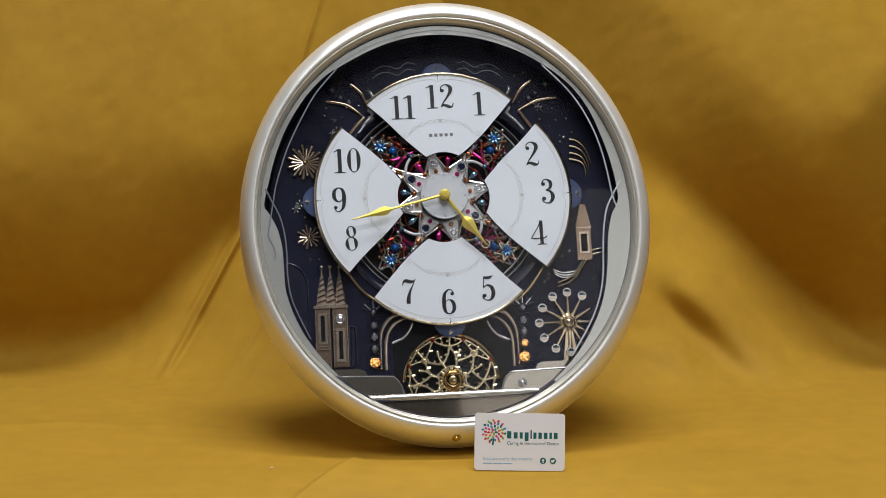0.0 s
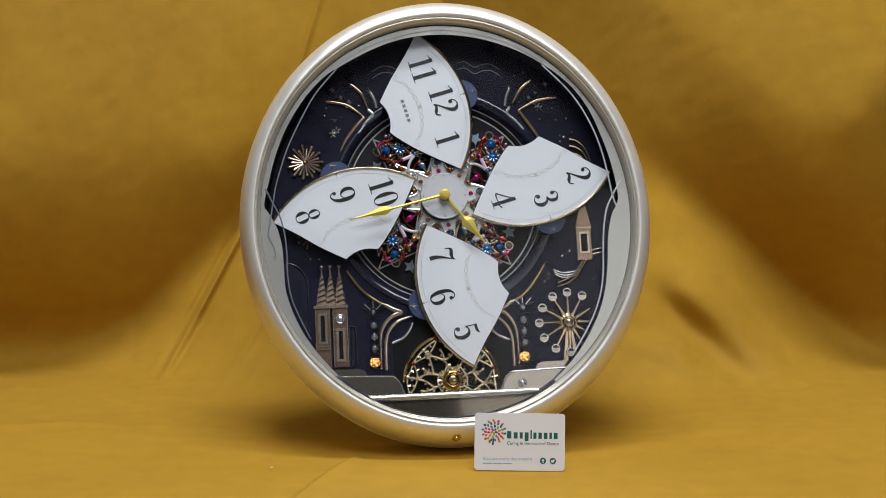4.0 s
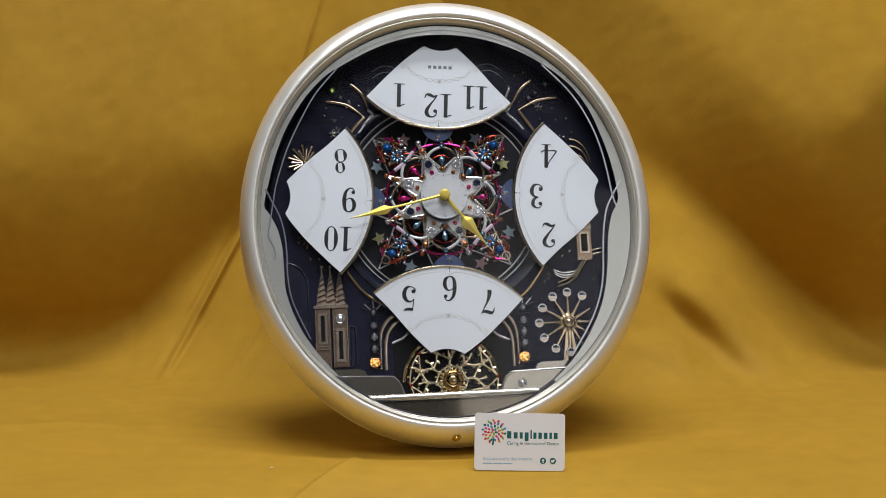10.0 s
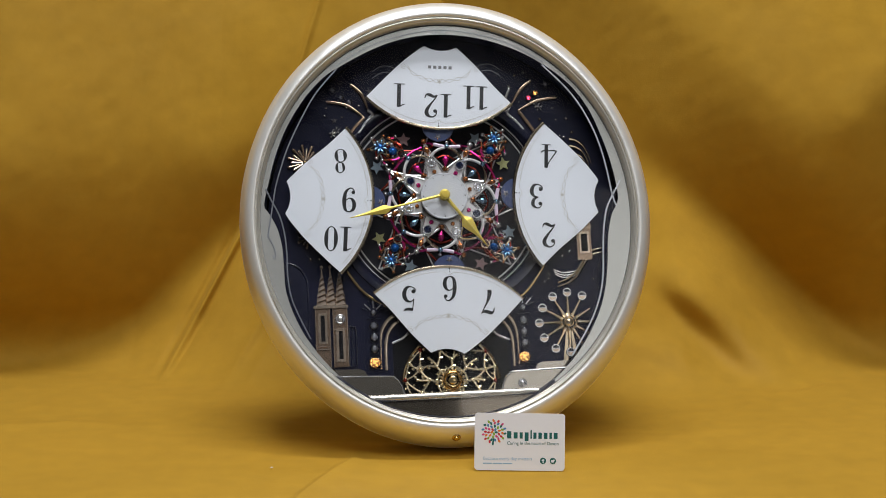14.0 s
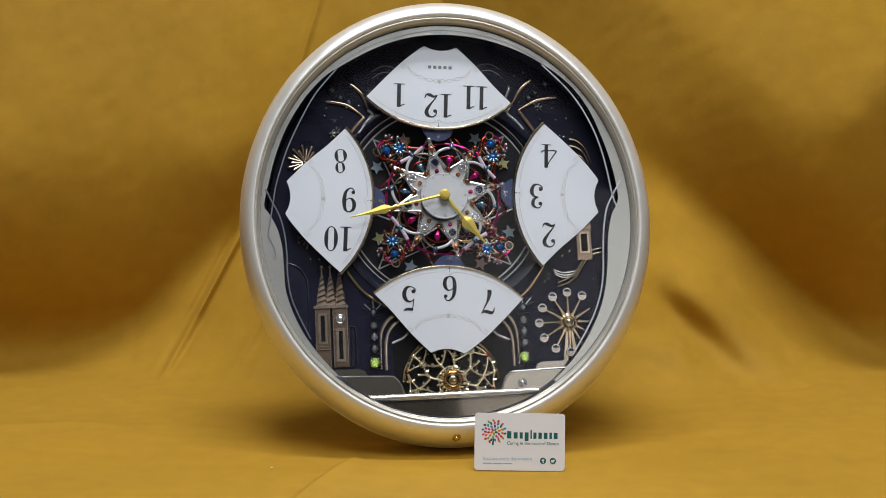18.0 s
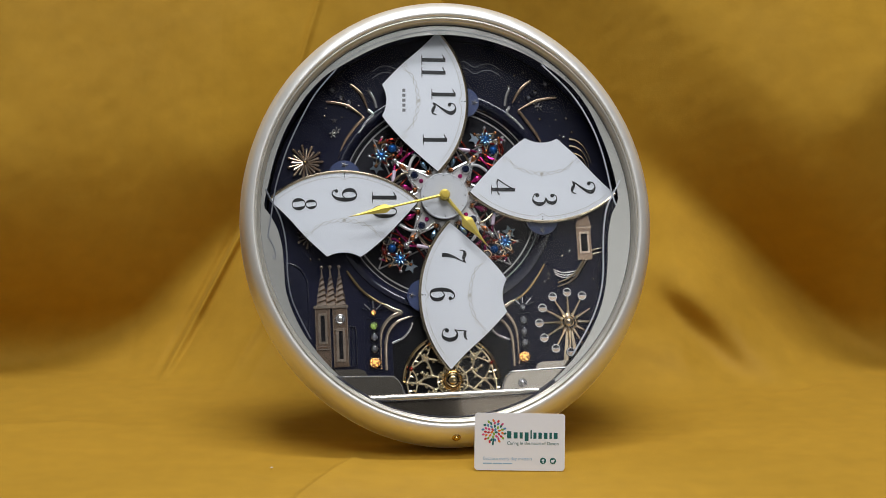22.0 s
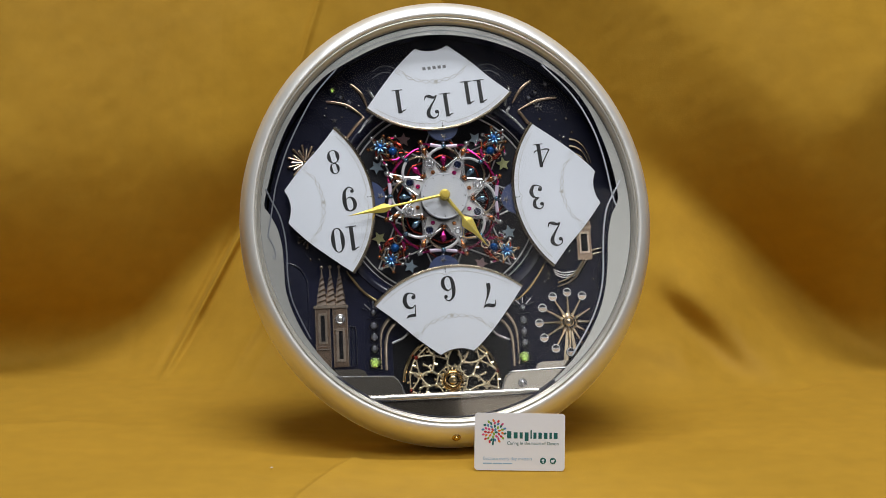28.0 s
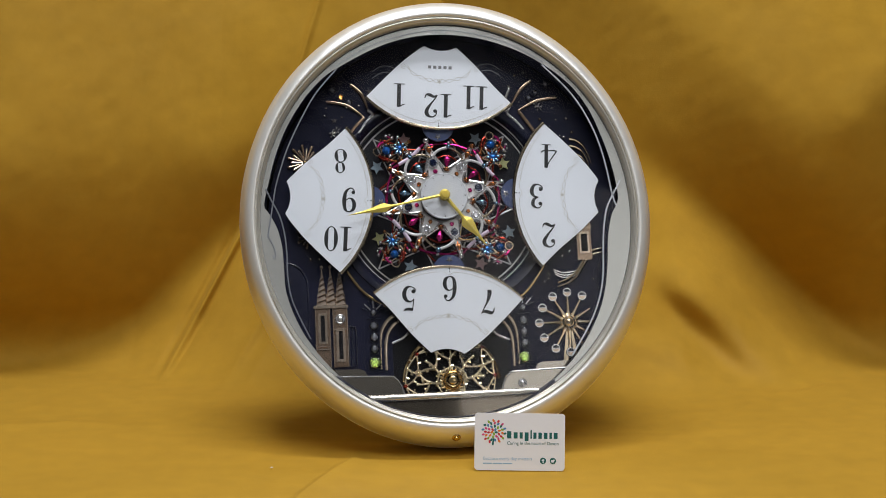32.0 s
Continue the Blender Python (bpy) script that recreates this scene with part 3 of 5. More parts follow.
part("blue_panel", bm, NAVY_GLOSS, clock)
for s in (1, -1):
    bm = B()
    prism(bm, [(s * 66, -174), (s * 66, -128), (s * 70, -112), (s * 70, -106), (s * 84, -106), (s * 86, -112), (s * 86, -174)], -14, -13.2, 0.4)
    part("lamp_panel", bm, NAVY, clock, "navy panel that carries the column of jewels")


# ---- relief ornaments ----
def towers():
    for k, (x0, x1) in enumerate(((-134.5, -119.5), (-117.0, -102.0))):
        bm = B()
        prism(bm, [(x0, -168), (x1, -168), (x1, -109), (x0, -109)], -14, -10.5, 1.4)
        t = part("tower", bm, TOWER, clock, "brown bronze relief tower")
        # pale strips added along both sides imitate light caught on the tower's edges
        for xe in (x0 + 0.5, x1 - 0.5):
            bm = B()
            tube(bm, [(xe, -168, -11.2), (xe, -109, -11.2)], 0.7, 6)
            part("edge_moulding", bm, BRONZE, t, "bright bronze strip imitating the edge's highlight")
        xm = (x0 + x1) / 2
        wy0, wy1 = ((-142, -116) if k == 0 else (-160, -132))
        bm = B()
        prism(bm, [(xm - 2, wy0), (xm + 2, wy0), (xm + 2, wy1), (xm - 2, wy1)], -11.5, -10.3)
        part("window", bm, BLACK, t, "dark slit window")
        bm = B()
        band(bm, [(xm - 4.4, wy0 - 2.6), (xm + 4.4, wy0 - 2.6), (xm + 4.4, wy1 + 2.6), (xm - 4.4, wy1 + 2.6)],
             [(xm - 2, wy0), (xm + 2, wy0), (xm + 2, wy1), (xm - 2, wy1)], -10.6, -9.4)
        part("window_frame", bm, BRONZE, t, "bright bronze frame")
        for yy in ((-147, -150) if k == 0 else (-130.4, -162.5)):
            bm = B()
            tube(bm, [(x0 + 0.6, yy, -10), (x1 - 0.6, yy, -10)], 0.8, 6)
            part("moulding", bm, BRONZE, t)
        if k == 1:
            bm = B()
            lathe(bm, [(5.2, -11), (5.2, -9.6), (4.2, -9.0), (4.0, -9.6), (2.8, -8.4), (1.0, -7.8)], 14, (xm, -120))
            part("clock_boss", bm, CHROME, t, "round silver boss")
    for k, x in enumerate((-126.5, -118.0, -109.0)):
        bm = B()
        base = (-133.5, -124.5, -115.0)[k] + 2
        n = 6
        for i in range(n):
            t0, t1 = i / n, (i + 1) / n
            w0, w1 = 5.4 * (1 - t0) ** 0.75 + 0.9, 5.4 * (1 - t1) ** 0.75 + 0.9
            xc0, xc1 = base + 4.4 + (x - base - 4.4) * t0, base + 4.4 + (x - base - 4.4) * t1
            y0, y1 = -107 + 33 * t0, -107 + 33 * t1
            vs = [bm.verts.new(v) for v in ((xc0 - w0, y0, -13.8), (xc0 + w0, y0, -13.8), (xc1 + w1 * .86, y1, -13.8), (xc1 - w1 * .86, y1, -13.8),
                                            (xc0 - w0 * .75, y0 - .6, -10.6), (xc0 + w0 * .75, y0 + 2.4, -10.0), (xc1 + w1 * .5, y1 + 0.6, -11.2), (xc1 - w1 * .5, y1 - 2.0, -11.8))]
            for f in ((0, 1, 5, 4), (1, 2, 6, 5), (2, 3, 7, 6), (3, 0, 4, 7), (4, 5, 6, 7), (3, 2, 1, 0)):
                bm.faces.new([vs[j] for j in f])
        sp = part("spire", bm, SPIRE, clock, "ribbed bronze spire")
        bm = B()
        tube(bm, [(x, -75, -12), (x, -68, -12)], 1.0, 6, taper=lambda t: 1 - 0.6 * t)
        ball(bm, 2.0, (x, -66.5, -12), 8)
        part("finial", bm, SPIRE, sp)
    bm = B()
    prism(bm, [(-136, -108.8), (-101, -108.8), (-101, -105.6), (-135.5, -105.6)], -14, -9.8, 0.5)
    part("cornice", bm, BRONZE, clock, "pale gold cornice under the spires")
    # the other tower
    bm = B()
    band(bm, [(136, -68), (151, -68), (151, -35), (136, -35)], [(139.5, -60), (147.5, -60), (147.5, -40), (139.5, -40)], -14, -11)
    t = part("tower", bm, TOWER, clock, "brown bronze relief tower")
    bm = B()
    prism(bm, smooth_path([(140.5, -59), (146.5, -59), (146.5, -44), (143.5, -40.5), (140.5, -44)], 3, True), -13.6, -12.2)
    part("window", bm, BLACK, t, "dark arched window")
    bm = B()
    band(bm, [(138.4, -61.2), (148.6, -61.2), (148.6, -38.8), (138.4, -38.8)], [(140.2, -59.2), (146.8, -59.2), (146.8, -41), (140.2, -41)], -11.2, -10.0)
    part("window_frame", bm, BRONZE, t, "bright bronze frame")
    bm = B()
    tube(bm, [(135.6, -34.2, -11.2), (151.8, -34.2, -11.2)], 1.0, 6)
    part("moulding", bm, BRONZE, t)
    bm = B()
    prism(bm, [(135.5, -33.5), (152, -33.5), (147, -10), (141.5, -10)], -14, -10.8, 0.6)
    part("tower_roof", bm, TOWER, t)


towers()


def ferris_wheel():
    c = (122.3, -131.5)
    wheel = new("relief_wheel")
    wheel.parent = clock
    tagged(wheel, "pale gold fairground wheel in relief")
    wheel.matrix_local = at(c[0], c[1], -13.5)
    ray = B()
    tube(ray, [(5, 0, 1.0), (9, 0, 1.2), (16, 0, 1.2), (26, 0, 0.8)], 2.2, 6, flat=0.8, taper=lambda t: 0.55 + 0.45 * math.sin(math.pi * min(1, 0.25 + t)))
    ray_mesh = mesh_of("spoke", ray, PALE_GOLD, False)
    cup = B()
    tube(cup, [(4.0 * math.cos(a), 4.0 * math.sin(a), 1.6) for a in (2 * math.pi * i / 20 for i in range(20))], 0.75, 6, closed=True)
    tube(cup, [(-4.0, 0, 2.6), (4.0, 0, 2.6)], 0.55, 6)
    ring_m = mesh_of("gondola", cup, CHROME)
    # dark dome and pale lower half put the bead's mirrored surroundings into colour
    dome = B()
    ball(dome, 3.9, (0, 0, 0), 14)
    bmesh.ops.scale(dome, vec=(1, 1, 0.6), verts=dome.verts)
    dome_mesh = mesh_of("gondola_dome", dome, NAVY_GLOSS)
    half = B()
    prism(half, [(3.6 * math.cos(radians(a)), 3.6 * math.sin(radians(a))) for a in range(180, 361, 18)], -0.5, 2.9, 0.5)
    half_mesh = mesh_of("gondola_base", half, BRONZE)
    for k in range(12):
        a = 90 + 30 * k
        part("spoke", ray_mesh, None, wheel, m=at(0, 0, 0, a))
        x, y = 30.5 * math.cos(radians(a)), 30.5 * math.sin(radians(a))
        if c[0] + x < 148 and k != 8:
            g = part("gondola", ring_m, None, wheel, "shiny bead gondola", m=at(x, y, 0))
            part("gondola_base", half_mesh, None, g, "bronze lower half imitating the bead's bright reflection")
            part("gondola_dome", dome_mesh, None, g, "dark glossy dome imitating the bead's dark reflection")
    bm = B()
    lathe(bm, [(6.6, 0), (6.6, 2.4), (5.4, 3.2), (4.2, 2.6), (3.8, 3.8), (1.6, 5.0)], 18)
    part("hub_boss", bm, PALE_GOLD, wheel)
    for s in (-1, 1):
        bm = B()
        prism(bm, [(s * 1.0, -5), (s * 3.0, -5), (s * 8.0, -40), (s * 3.0, -40)], -0.3, 1.0, 0.3)
        part("stand", bm, PALE_GOLD, wheel)


ferris_wheel()


def burst(cx, cy, n, r0, r1, w):
    b = new("firework_burst")
    b.parent = clock
    tagged(b, "pale gold firework burst in relief")
    b.matrix_local = at(cx, cy, -13.6)
    ray = B()
    tube(ray, [(r0, 0, 0.6), (r1 * 0.7, 0, 1.4), (r1 - w, 0, 1.6)], w, 7, taper=lambda t: 0.55 + 0.55 * t)
    ball(ray, w * 1.1, (r1 - w, 0, 1.6), 7)
    me = mesh_of("ray", ray, TOWER)
    short = B()
    tube(short, [(r0, 0, 0.4), (r1 * 0.55, 0, 1.0), (r1 * 0.8 - w, 0, 1.0)], w * 0.9, 7, taper=lambda t: 0.55 + 0.55 * t)
    ball(short, w, (r1 * 0.8 - w, 0, 1.0), 7)
    me2 = mesh_of("ray", short, BRONZE)
    for k in range(n):
        part("ray", me if k % 2 == 0 else me2, None, b, m=at(0, 0, 0.4 * (k % 3), 360 * k / n))
    bm = B()
    ball(bm, r0 * 0.9, (0, 0, 0.8), 8)
    part("burst_core", bm, GOLD, b)


burst(-139.3, 42.8, 22, 2.5, 19.0, 1.55)
burst(-137.8, -35.0, 14, 2.5, 13.0, 1.2)

for i, (y, l) in enumerate(((60.7, 1.0), (53.4, 0.95), (46.1, 0.85), (39.5, 0.7))):
    bm = B()
    pts = [(135.8 - 0.5 * i, y, -12.5), (142 - 0.3 * i, y - 1.5, -12.3), (149 - 0.4 * i, y - 7 * l, -12.5), (154.5 - 1.2 * i, y - 17 * l, -13), (157 - 2.2 * i, y - 26 * l, -13.5)]
    tube(bm, smooth_path(pts, 5), 1.7, 7, flat=0.7, taper=lambda t: 1.0 - 0.75 * t)
    part("comet_tail", bm, PALE_GOLD, clock, "curved gold comet tail")
for dy in (0.0, -4.2):
    bm = B()
    pts = [(163, -55.6 + dy), (154, -57.5 + dy), (146.5, -62.1 + dy), (141, -70 + dy), (133.3, -80.3 + dy), (124, -87 + dy), (113.5, -90.5 + dy)]
    tube(bm, smooth_path([(x, y, -12.6) for x, y in pts], 5), 1.4, 7, flat=0.7, taper=lambda t: 0.5 + math.sin(math.pi * t) * 0.7)
    part("ribbon_trim", bm, PALE_GOLD, clock, "flowing gold ribbon in relief")
for dy in (0.0, -2.6, -5.0):
    bm = B()
    tube(bm, smooth_path([(110 - dy * 0.3, -76.8 + dy, -12.8), (120, -80.4 + dy, -12.6), (133, -79.0 + dy, -13)], 5), 0.9, 6)
    part("feather_trim", bm, CHROME, clock, "small silver feather stroke")

# beads and tiny stars strewn over the navy plate
bead = B()
ball(bead, 1.0, (0, 0, 0), 8)
BEAD = mesh_of("bead", bead, SPARK)
bead = B()
ball(bead, 1.0, (0, 0, 0), 8)
GOLD_BEAD = mesh_of("bead", bead, PALE_GOLD)
tiny = B()
cut_star(tiny, 5, 3.8, 1.6, 2.2)
TINY = mesh_of("tiny_star", tiny, SPARK, False)
for x, y in ((-148, 10), (-136, 4), (-141, -14), (-137, -58), (-128, -58), (-146, -5), (130, 63), (126, 58), (128, -58), (137, -60), (120, -63), (134, -26),
             (151, -88), (104, -86), (100, -89), (-85, 135), (-78, 130), (-99, 111), (-90, 106), (-116, 100), (-118, 92), (-108, 87), (-100, 90), (-82, 102),
             (-95, 100), (82, 131), (92, 134), (103, 113), (94, 105), (85, 102), (120, 95), (106, 83), (123, 82), (116, 75), (134, 83), (139, 68),
             (126, 65)):
    r = 1.0 + 0.15 * ((x * 5 + y * 3) % 5)
    part("bead", BEAD if (x * 7 + y) % 3 else GOLD_BEAD, None, clock, m=Matrix.Translation((x / 1000, y / 1000, -0.0132)) @ Matrix.Diagonal((r * 1.1, r * 1.1, r * 1.1, 1)))
for x, y, a in ((-71, 118, 10), (75.8, 119, 40), (-108, 87, 0), (-109.4, 73.7, 20), (-148, -2, 15), (105, -81, 0)):
    part("tiny_star", TINY, None, clock, m=at(x, y, -13.6, a))
for x, y in ((-110, 72), (-106, 76), (-150, -6), (-146, 0), (106, 96), (104, 99)):
    bm = B()
    for k in range(5):
        drop(bm, 0.3, 4.6, 0.9, 0.6, 1)
        bmesh.ops.rotate(bm, verts=bm.verts, cent=(0, 0, 0), matrix=Matrix.Rotation(radians(72), 3, "Z"))
    part("crystal_flower", bm, CHROME, clock, "tiny silver flower", m=at(x, y, -13.4, 20))


# ---- jewelled lamps: a clear cut jewel over an added drum, turning lit faces to blink ----
DRUMS = []


def drum_mesh(h, faces):
    """A four-sided drum with a cut dome on each side; faces are the materials that face front at 0, 90, 180 and 270 degrees."""
    bm = B()
    mats = []
    for k, mat in enumerate(faces):
        if mat not in mats:
            mats.append(mat)
        M = Matrix.Rotation(radians(-90 * k), 3, "X")
        one = [bm.verts.new(M @ Vector((r * math.cos(a), r * math.sin(a), z))) for r, z in ((h, h * 0.98), (h * 0.9, h * 1.15), (h * 0.5, h * 1.4))
               for a in (2 * math.pi * i / 10 for i in range(10))]
        for j in range(2):
            for i in range(10):
                bm.faces.new((one[10 * j + i], one[10 * j + (i + 1) % 10], one[10 * j + 10 + (i + 1) % 10], one[10 * j + 10 + i])).material_index = mats.index(mat)
        bm.faces.new(one[20:30]).material_index = mats.index(mat)
    return mesh_of("lamp_drum", bm, mats, False)


def jewel_mesh(r, h, n=8):
    bm = B()
    lathe(bm, [(r, 0), (r, h * 0.35), (r * 0.72, h * 0.75), (r * 0.35, h)], n)
    return mesh_of("jewel", bm, CRYSTAL, False)


def jewel_lamp(x, y, r, faces, key):
    setting = B()
    band(setting, arc(r + 0.9, 0, 360, 20)[:-1], arc(r - 0.1, 0, 360, 20)[:-1], -13.6, -11.8)
    s = part("jewel_setting", setting, NAVY, clock, "jewelled lamp in a dark setting", m=at(x, y, 0))
    part("jewel", jewel_mesh(r, r * 0.75), None, s, "clear cut jewel", m=at(0, 0, -12.2, 22.5))
    # bright metal drops imitate the sparkles inside the clear jewel
    facet = B()
    drop(facet, r * 0.30, r * 0.86, r * 0.10, 0, 0.8)
    glint_drop_m = mesh_of("facet", facet, GLINT)
    for k in range(8 if r > 4 else 6):
        part("facet", glint_drop_m, None, s, m=at(0, 0, r * 0.42 - 12.4, 360 * k / (8 if r > 4 else 6)))
    d = part("lamp_drum", drum_mesh(r * 0.74, faces), None, s, "added drum with coloured glowing faces, turned to imitate blinking", m=at(0, 0, -12.8 - r * 0.74))
    DRUMS.append((key, d, at(0, 0, -12.8 - r * 0.74)))


FOUR = (LAMP_OFF, GLOW_RED, GLOW_AMBER, GLOW_GREEN)
jewel_lamp(-76.2, -164.8, 6.8, FOUR, "big_l")
jewel_lamp(75.0, -164.8, 6.8, FOUR, "big_r")
for s, tag in ((-1, "l"), (1, "r")):
    for i, (y, mat) in enumerate(((-127.7, GLOW_GREEN), (-139.3, GLOW_RED), (-150.8, GLOW_AMBER))):
        jewel_lamp(s * 76.0, y, 4.8, (LAMP_OFF, LAMP_OFF, mat, LAMP_OFF), "col%d_%s" % (i, tag))
    jewel_lamp(s * 76.0, -114.5, 3.4, (LAMP_OFF, LAMP_OFF, GLOW_AMBER, LAMP_OFF), "fan_%s" % tag)
    for k in range(7):
        bm = B()
        a = radians(-66 + 22 * k)
        tube(bm, [(s * 76 + 4.4 * math.sin(a), -114.5 + 4.4 * math.cos(a), -12.8), (s * 76 + 12.5 * math.sin(a), -114.5 + 12.5 * math.cos(a), -12.8)], 0.75, 6)
        part("fan_ray", bm, GLINT if k % 2 else NAVY_GLOSS, clock, "small glossy fan ray")
    bm = B()
    tube(bm, [(s * 69, -120.5, -12.8), (s * 83, -120.5, -12.8)], 0.6, 6)
    part("fan_ray", bm, NAVY_GLOSS, clock)
for x, y, mat, key in ((-108.9, 119.0, GLOW_GREEN, "top_lg"), (-100.5, 111.5, GLOW_AMBER, "top_la"), (-92.0, 105.3, GLOW_RED, "top_lr"),
                       (95.4, 106.4, GLOW_RED, "top_rr"), (102.9, 111.8, GLOW_AMBER, "top_ra"), (113.7, 120.8, GLOW_GREEN, "top_rg")):
    jewel_lamp(x, y, 3.2, (LAMP_OFF, LAMP_OFF, mat, LAMP_OFF), key)


# ---- lower ledges, and the turning gold lace wheel ----
def ledges():
    for s in (-1, 1):
        bm = B()
        prism(bm, smooth_path([(s * 118, -178), (s * 64, -179.5), (s * 57, -181.5), (s * 52, -187), (s * 48, -198), (s * 46, -206), (s * 98, -206)], 1, True), -14, -4, 1.2)
        l = part("ledge", bm, MIRROR, clock, "mirror-plated ledge")
        bm = B()
        tube(bm, smooth_path([(s * 117, -178.4, -4.2), (s * 64, -180, -4.2), (s * 57.5, -182, -4.2), (s * 52.5, -187.4, -4.2), (s * 48.6, -198, -4.2)], 5), 0.9, 7)
        part("ledge_edge", bm, CHROME, l, "bright rounded edge")
        if s > 0:
            bm = B()
            lathe(bm, [(4.4, -4.2), (4.4, -3.0), (3.6, -2.6), (3.2, -3.0), (2.2, -1.8), (0.8, -1.4)], 18, (69.7, -192))
            part("button", bm, CHROME, l, "small round silver button")
        bm = B()
        prism(bm, [(s * 128, -170.5), (s * 92, -171), (s * 87, -173), (s * 84, -178.5), (s * 128, -178.5)], -14, -8.5, 0.7)
        part("small_ledge", bm, MIRROR, clock, "small mirror-plated ledge")
    # curved lip across the bottom, and the dark mirror below it
    n = 40
    mid = [(-86 + 170 * i / n, -202.4 + 1.4 * (i / n)) for i in range(n + 1)]
    bm = B()
    tube(bm, [(x, y, 3.0) for x, y in mid], 3.8, 16, flat=0.8)
    part("lip", bm, LIP, clock, "bright silver lip across the bottom")
    low = [(x, y - 3.4 - 2.2 * (abs(x - 1) / 80) ** 2) for x, y in mid if -80 < x < 82]
    bot = [(1.5 + 81 * (1 - 2 * i / n), -22.9 - 200.6 * math.sqrt(1 - (81 * (1 - 2 * i / n) / 186.2) ** 2)) for i in range(n + 1)]
    bm = B()
    prism(bm, low + bot, -12, 4.5)
    part("mirror_apron", bm, SMOKE_MIRROR, clock, "dark bronze mirror below the lip", smooth=False)


ledges()


def lace_wheel():
    w = new("lace_wheel")
    w.parent = clock
    tagged(w, "turning gold lace wheel set with red beads")
    w.matrix_local = at(0, -186.8, -9)
    n = 8
    rad = (9, 22, 34, 45)
    jit = random.Random(3)

    shift = {(k, r): Vector((jit.uniform(-2.4, 2.4), jit.uniform(-2.4, 2.4), jit.uniform(-0.8, 0.8))) for k in range(n) for r in range(4)}

    def pt(k, ring, half):
        a = 2 * math.pi * (k + (0.5 if half else 0)) / n
        r = rad[ring]
        return Vector((r * math.sin(a), r * math.cos(a), 0.7 * math.sin(3 * a))) + shift[(k % n, ring)] * (0.2 if ring == 0 else 1)

    def bar(p, q, r=1.7):
        """A bent twig with knots and a short spur."""
        bm = B()
        d = (q - p)
        side = Vector((-d.y, d.x, 0)).normalized()
        m1 = p + d * 0.5 + side * jit.uniform(-1.6, 1.6) + Vector((0, 0, 0.6))
        tube(bm, smooth_path([tuple(p), tuple(m1), tuple(q)], 3), r, 6, taper=lambda t: 1.3 - 0.55 * math.sin(math.pi * t))
        ball(bm, r * 1.35, tuple(q), 6)
        s1 = m1 + side * jit.choice((-3.2, 3.2)) + d.normalized() * jit.uniform(-1, 1)
        tube(bm, [tuple(m1), tuple(s1)], r * 0.9, 5)
        part("lace_bar", bm, LACE_GOLD, w, smooth=False)

    for k in range(n):
        bar(pt(k, 0, False), pt(k, 1, False))
        bar(pt(k, 1, False), pt(k, 2, True))
        bar(pt(k, 1, False), pt(k - 1, 2, True))
        bar(pt(k, 2, True), pt(k, 3, True))
        bar(pt(k, 1, False), (pt(k, 1, False) + pt(k, 3, False)) * 0.5, 1.5)
        bar((pt(k, 0, False) + pt(k, 1, False)) * 0.5, (pt(k + 1, 0, False) + pt(k + 1, 1, False)) * 0.5 + Vector((0, 0, 0.3)), 1.3)
        bar(pt(k, 2, True), pt(k + 1, 3, False), 1.3)
        bar(pt(k, 2, True), pt(k, 3, False), 1.3)
        bar(pt(k, 3, False), pt(k, 3, True), 1.2)
        bar(pt(k, 3, True), pt(k + 1, 3, False), 1.2)
        bm = B()
        ball(bm, 2.3, tuple(pt(k, 3, False) + Vector((0, 0, 1))), 8)
        part("red_bead", bm, RUBY, w, "red bead")
        if k % 2 == 0:
            bm = B()
            c = pt(k, 2, True)
            tube(bm, [(c.x + 3.4 * math.cos(a), c.y + 3.4 * math.sin(a), 1) for a in (2 * math.pi * i / 12 for i in range(12))], 0.8, 6, closed=True)
            part("lace_ring", bm, PALE_GOLD, w)
    return w


LACE = lace_wheel()
bm = B()
lathe(bm, [(11.2, -5), (11.2, -2.6), (10.5, -0.6), (9.6, -0.2), (8.9, -0.9), (8.4, -1.2), (7.8, 2.0), (5.4, 4.4), (3.0, 5.4), (0.8, 5.6)], 28, (-0.4, -186.8))
button = part("wheel_button", bm, GOLD, clock, "domed gold button in the middle of the wheel")
for k in range(20):
    bm = B()
    ball(bm, 1.4, (12.0 * math.cos(math.pi * k / 10) - 0.4, 12.0 * math.sin(math.pi * k / 10) - 186.8, -3.0), 8)
    part("collar_bead", bm, LACE_GOLD, button, "tiny bright bead")
bm = B()
tube(bm, [(x, y, -11.5) for x, y in arc(48.0, -88, 88, 40, (-0.4, -187.5))], 2.0, 8)
part("wheel_hoop", bm, GOLD, clock, "gold hoop round the wheel")


# ---- white dial panels that swing on their own pivots ----
def ribbon(bm, pts, z0, z1):
    """A flat pen stroke; pts are (x, y, width)."""
    P = smooth_path(pts, 7)
    left, right = [], []
    for i, p in enumerate(P):
        d = P[min(i + 1, len(P) - 1)][:2] - P[max(i - 1, 0)][:2]
        d = d / (np.linalg.norm(d) + 1e-9)
        nrm = np.array((-d[1], d[0])) * max(p[2], 0.012) / 2
        left.append(p[:2] + nrm)
        right.append(p[:2] - nrm)
    lo = [[bm.verts.new((q[0], q[1], z)) for q in line] for line, z in ((left, z1), (right, z1), (right, z0), (left, z0))]
    for a in range(4):
        u, v = lo[a], lo[(a + 1) % 4]
        for i in range(len(P) - 1):
            bm.faces.new((u[i], u[i + 1], v[i + 1], v[i]))
    bm.faces.new([lo[a][0] for a in range(4)])
    bm.faces.new([lo[a][-1] for a in range(3, -1, -1)])


